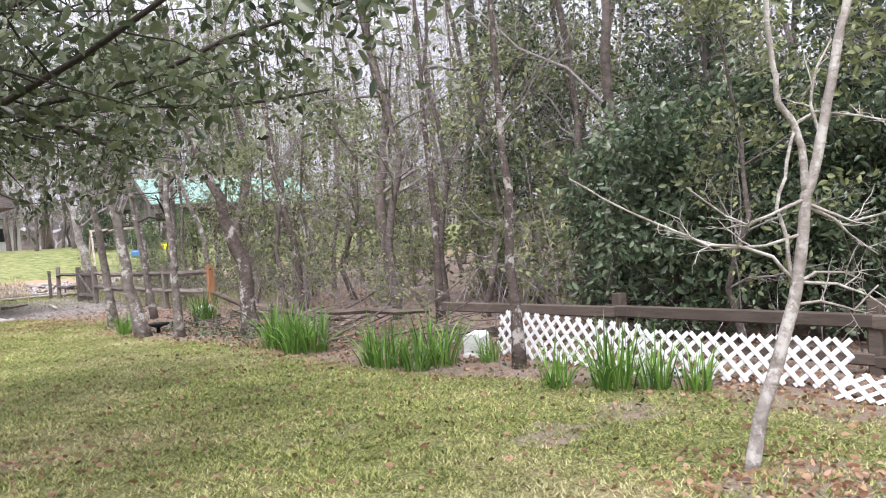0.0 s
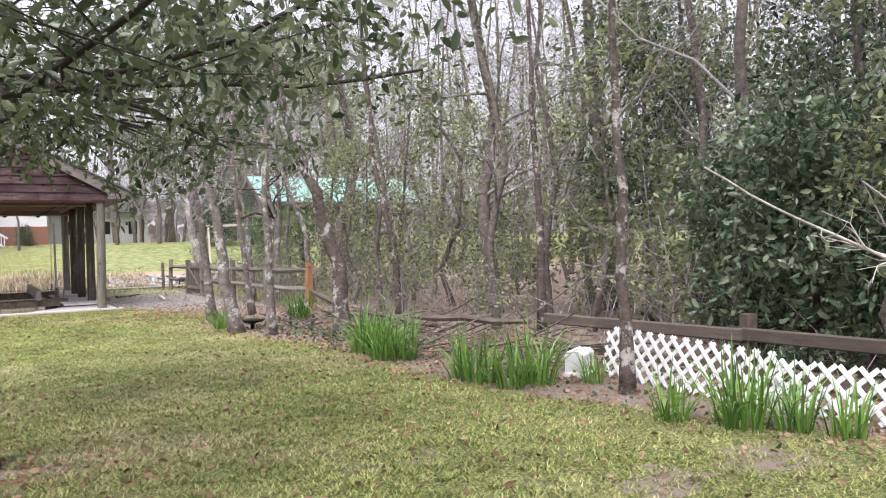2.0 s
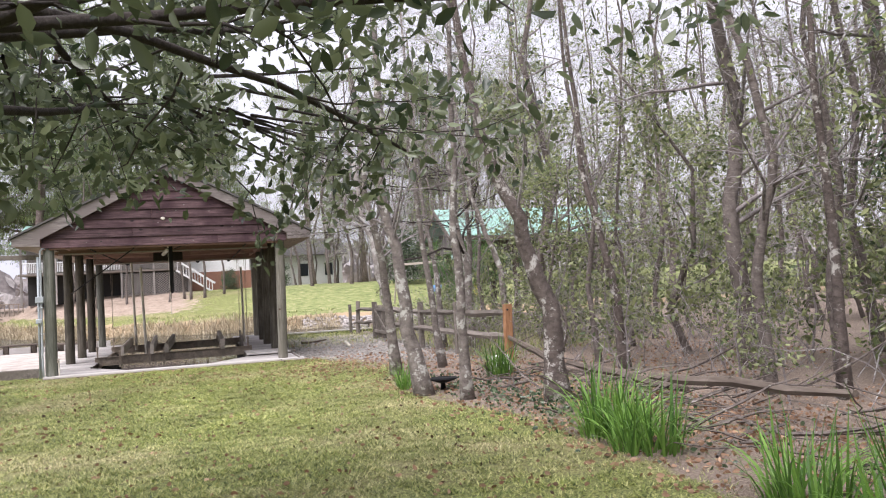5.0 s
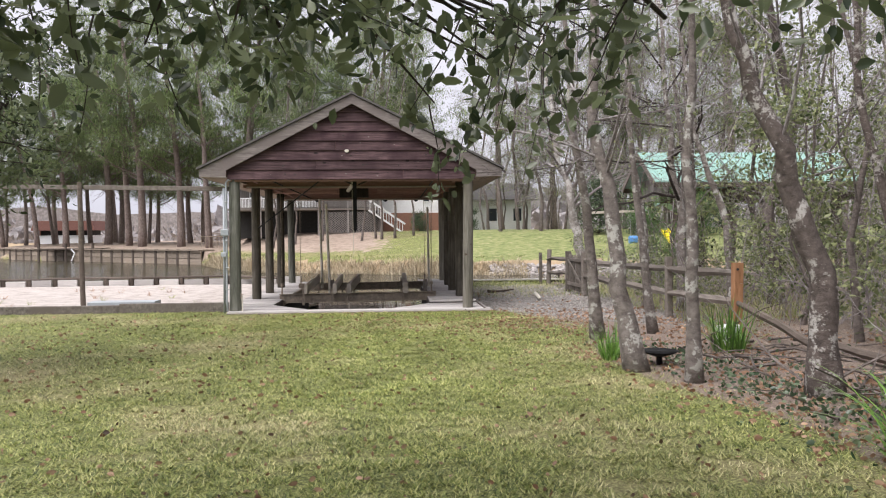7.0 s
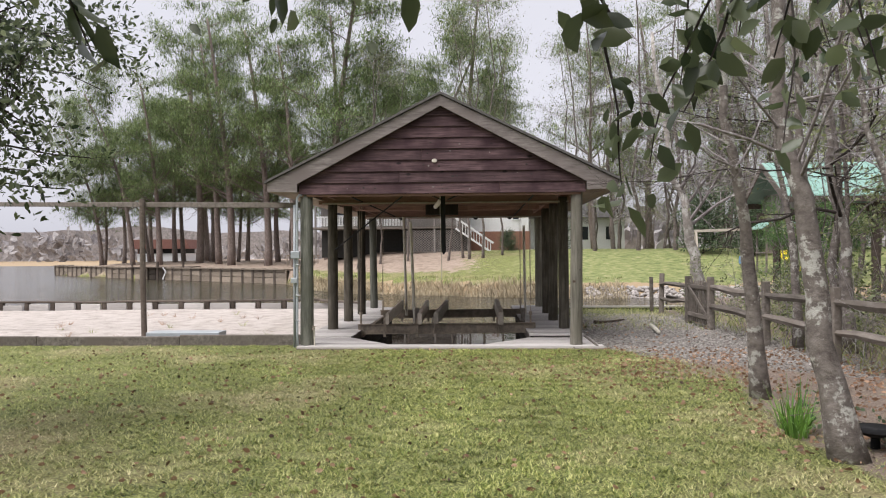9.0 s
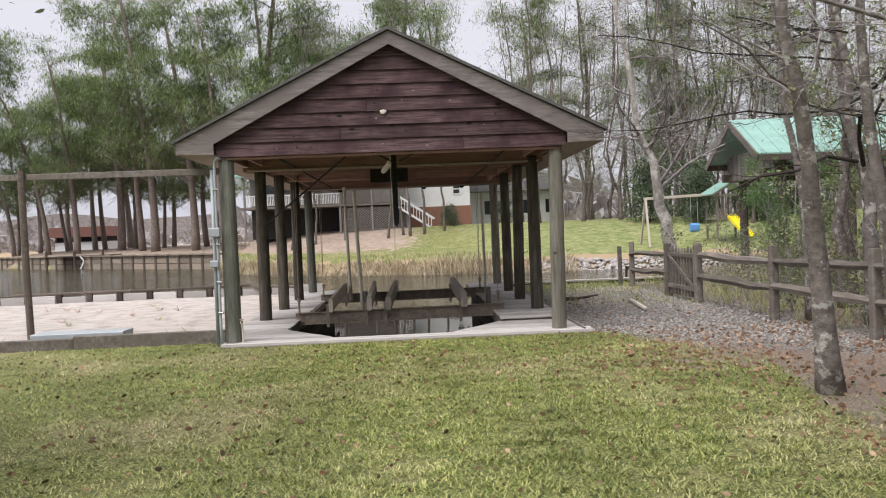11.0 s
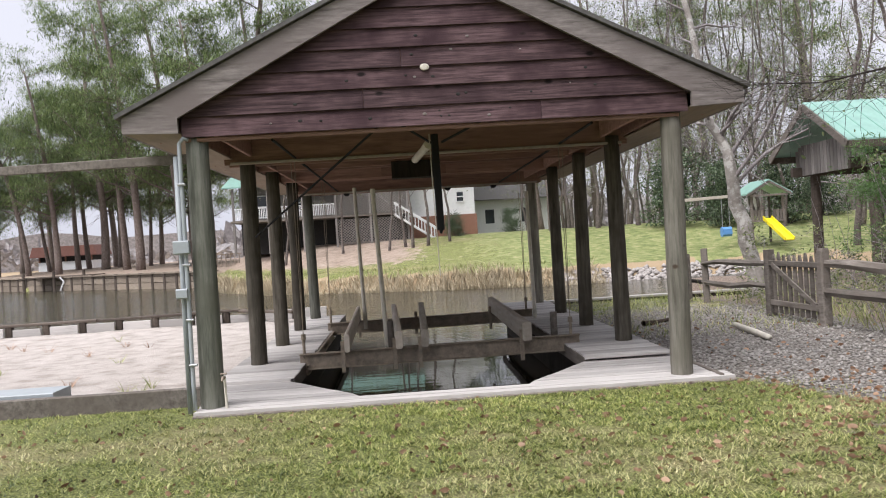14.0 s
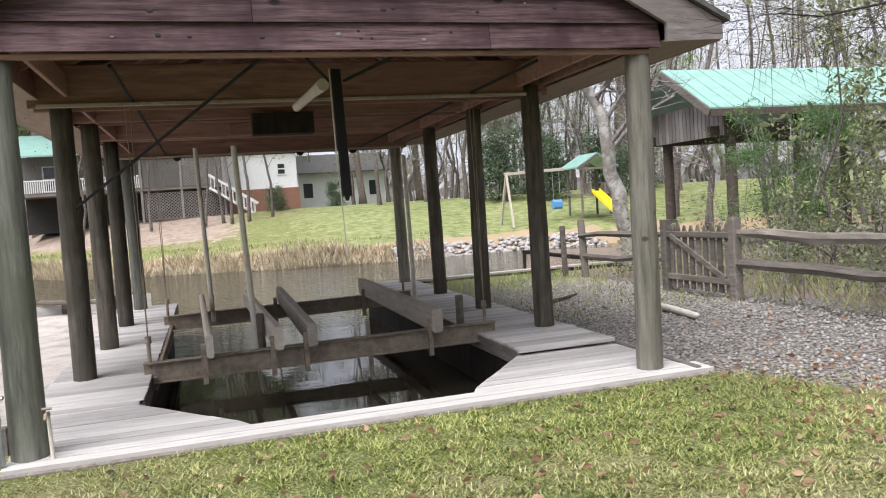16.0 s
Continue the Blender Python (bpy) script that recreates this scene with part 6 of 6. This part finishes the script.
def screen(x0, x1, z0, z1, y):
    s = Shape()
    h = z1 - z0
    k = x0 - h
    while k < x1:
        for sd in (0, 1):
            a0, a1, b0, b1 = k, k + h, z0, z1
            if a0 < x0:
                b0, a0 = z0 + (x0 - a0), x0
            if a1 > x1:
                b1, a1 = z1 - (a1 - x1), x1
            if b1 - b0 > 0.05:
                if sd:
                    a0, a1 = x0 + x1 - a0, x0 + x1 - a1
                beam(s, (a0, y + sd * 0.02, b0), (a1, y + sd * 0.02, b1), 0.05, 0.015, 0.003, (0, 1, 0))
        k += 0.2
    part("lattice_screen", s, BOARDWALL, house, "grey diagonal lattice screen")
screen(-2.8, -0.8, 2.4, 4.5, -0.48)
screen(-0.6, 1.6, 2.4, 4.5, -0.48)
screen(-2.8, 1.6, 0.1, 2.0, -0.48)
for x, z0, w, h in ((-8.4, 2.6, 0.9, 1.7), (-6.0, 3.0, 0.9, 1.2), (5.0, 2.9, 0.5, 0.8)):
    win = thing("window", "", "")
    win.parent = house
    y = 1.98 if x < 1.8 else 0.98
    s = Shape()
    for a, b in (((x, y, z0), (x + w, y, z0)), ((x, y, z0 + h), (x + w, y, z0 + h)), ((x, y, z0), (x, y, z0 + h)), ((x + w, y, z0), (x + w, y, z0 + h)), ((x, y, z0 + h / 2), (x + w, y, z0 + h / 2))):
        beam(s, a, b, 0.08, 0.08)
    part("window_frame", s, WHITE, win)
    s = Shape()
    block(s, (x, y - 0.01, z0), (x + w, y + 0.01, z0 + h), 0.002)
    part("pane", s, GLASS, win)
stairs = thing("porch_stairs", "white wooden stairs with rails down from the porch", "stairs", at=(1.6, 63.7, 1.7))
stairs.scale = (1, 1, 0.85)
for k in range(12):
    s = Shape()
    block(s, (0.22 * k, -0.5, 2.05 - 0.18 * k), (0.22 * k + 0.26, 0.5, 2.1 - 0.18 * k))
    part("tread", s, BOARDWALL, stairs)
for y in (-0.52, 0.52):
    for dz in (0.05, 0.95):
        s = Shape()
        beam(s, (0, y, 2.05 + dz), (2.7, y, -0.1 + dz), 0.06, 0.14)
        part("hand_rail" if dz > 0.5 else "stringer", s, WHITE, stairs)
    for k in range(13):
        s = Shape()
        x = 0.2 * k + 0.1
        beam(s, (x, y, 2.05 - 0.8 * x), (x, y, 2.95 - 0.8 * x), 0.04, 0.04)
        part("baluster", s, WHITE, stairs)
bush = copy_thing(shrub[0], pose(6.5, 62.0, 0.9))
bush.matrix_basis = pose(5.3, 62.8, 1.75) @ Matrix.Diagonal((0.55, 0.55, 0.5, 1))
tagged(bush, "rounded dark green bush beside the house", "bush", "house bushes")
bush = copy_thing(shrub[1], pose(9.2, 66.0, 1.0))
bush.matrix_basis = pose(9.6, 67.0, 1.7) @ Matrix.Diagonal((0.6, 0.6, 0.55, 1))
tagged(bush, "rounded dark green bush beside the house", "bush", "house bushes")
shed = thing("far_house", "distant white house with a grey shingle roof", "house", at=(14, 92, 1.9))
s = Shape()
block(s, (-5, 0, -0.3), (5, 7, 3.6))
part("wall", s, WHITE, shed)
s = Shape()
upright(s, [(-5.6, 3.5), (5.6, 3.5), (5.6, 3.6), (-5.6, 3.6)], -0.6, 3.5)
s.v = [(x, y, z + (0 if y < 0 else 2.0)) for x, y, z in s.v]
part("roof_slope", s, SHINGLE, shed)
for x in (-3.5, 0.2, 3.0):
    s = Shape()
    block(s, (x, -0.03, 1.2), (x + 0.9, 0.02, 2.6))
    part("window", s, GLASS, shed)
pavilion = thing("waterside_pavilion", "low brown-roofed pavilion with white walls on the point", "pavilion", at=(-51.0, 138, 0.85))
s = Shape()
block(s, (-4.2, 0, -0.2), (4.2, 5, 1.2))
part("wall", s, WHITE, pavilion)
s = Shape()
upright(s, [(-5.2, 2.0), (5.2, 2.0), (4.6, 3.6), (-4.6, 3.6)], -0.8, 5.5)
part("roof", s, REDROOF, pavilion)
for x in (-4, -2, 0, 2, 4):
    s = Shape()
    beam(s, (x, 0, 1.2), (x, 0, 2.0), 0.2, 0.2)
    part("post", s, BRICK, pavilion)
# dark block between the posts; the shade inside is put into its colour
s = Shape()
block(s, (-4.1, 0.4, 1.2), (4.1, 4.6, 2.0))
part("opening_shade", s, SHADE, pavilion)
bench = thing("wooden_bench", "low wooden bench railing under the pines", "bench", at=(-12.5, 71, 0.8))
for k in range(9):
    s = Shape()
    beam(s, (k * 0.32, 0, -0.1), (k * 0.32, 0, 0.8), 0.06, 0.06)
    part("baluster", s, BULK, bench)
s = Shape()
beam(s, (-0.1, 0, 0.82), (2.7, 0, 0.82), 0.12, 0.07)
part("top_rail", s, BULK, bench)

# distance: marsh edge and a tree line with haze put into its colour
q = np.random.RandomState(600)
n = 5200
ang = q.uniform(-1.35, 1.75, n)
dist = q.uniform(150, 330, n)
tx, ty = 2 + dist * np.sin(ang), 20 + dist * np.cos(ang)
keep = ~((tx < -30) & (dist < 290) & (ang < -0.22))
tx, ty, dist = tx[keep], ty[keep], dist[keep]
n = len(tx)
tall = 7 + 4 * np.sin(tx * 0.05) * np.cos(ty * 0.03)
P = np.stack([np.repeat(tx, 3) + q.normal(0, 2.5, 3 * n), np.repeat(ty, 3), np.repeat(tall, 3) * q.uniform(0.0, 1.0, 3 * n)], 1)
single("hazy_far_woods", leaf_cloud("hazy_far_woods", P, 4.2, HAZEWOOD, q, 0.55, -0.6), HAZEWOOD, "grey-brown line of distant winter woods, haze put into its colour", "woods", kind="stuff")
s = Shape()
N = 140
for k in range(N + 1):
    a = -2.0 + 4.0 * k / N
    h = 13 + 3.5 * noise.noise((k * 0.21, 0, 0)) + 2.0 * noise.noise((k * 0.9, 3, 0))
    s.v += [(2 + 360 * math.sin(a), 20 + 360 * math.cos(a), -1), (2 + 360 * math.sin(a), 20 + 360 * math.cos(a), h)]
s.f = [(2 * k, 2 * k + 2, 2 * k + 3, 2 * k + 1) for k in range(N)]
# same pale grey, haze included in the colour
single("backdrop", s, HAZEWOOD, "grey band of far woods on the horizon", "backdrop", kind="structure")
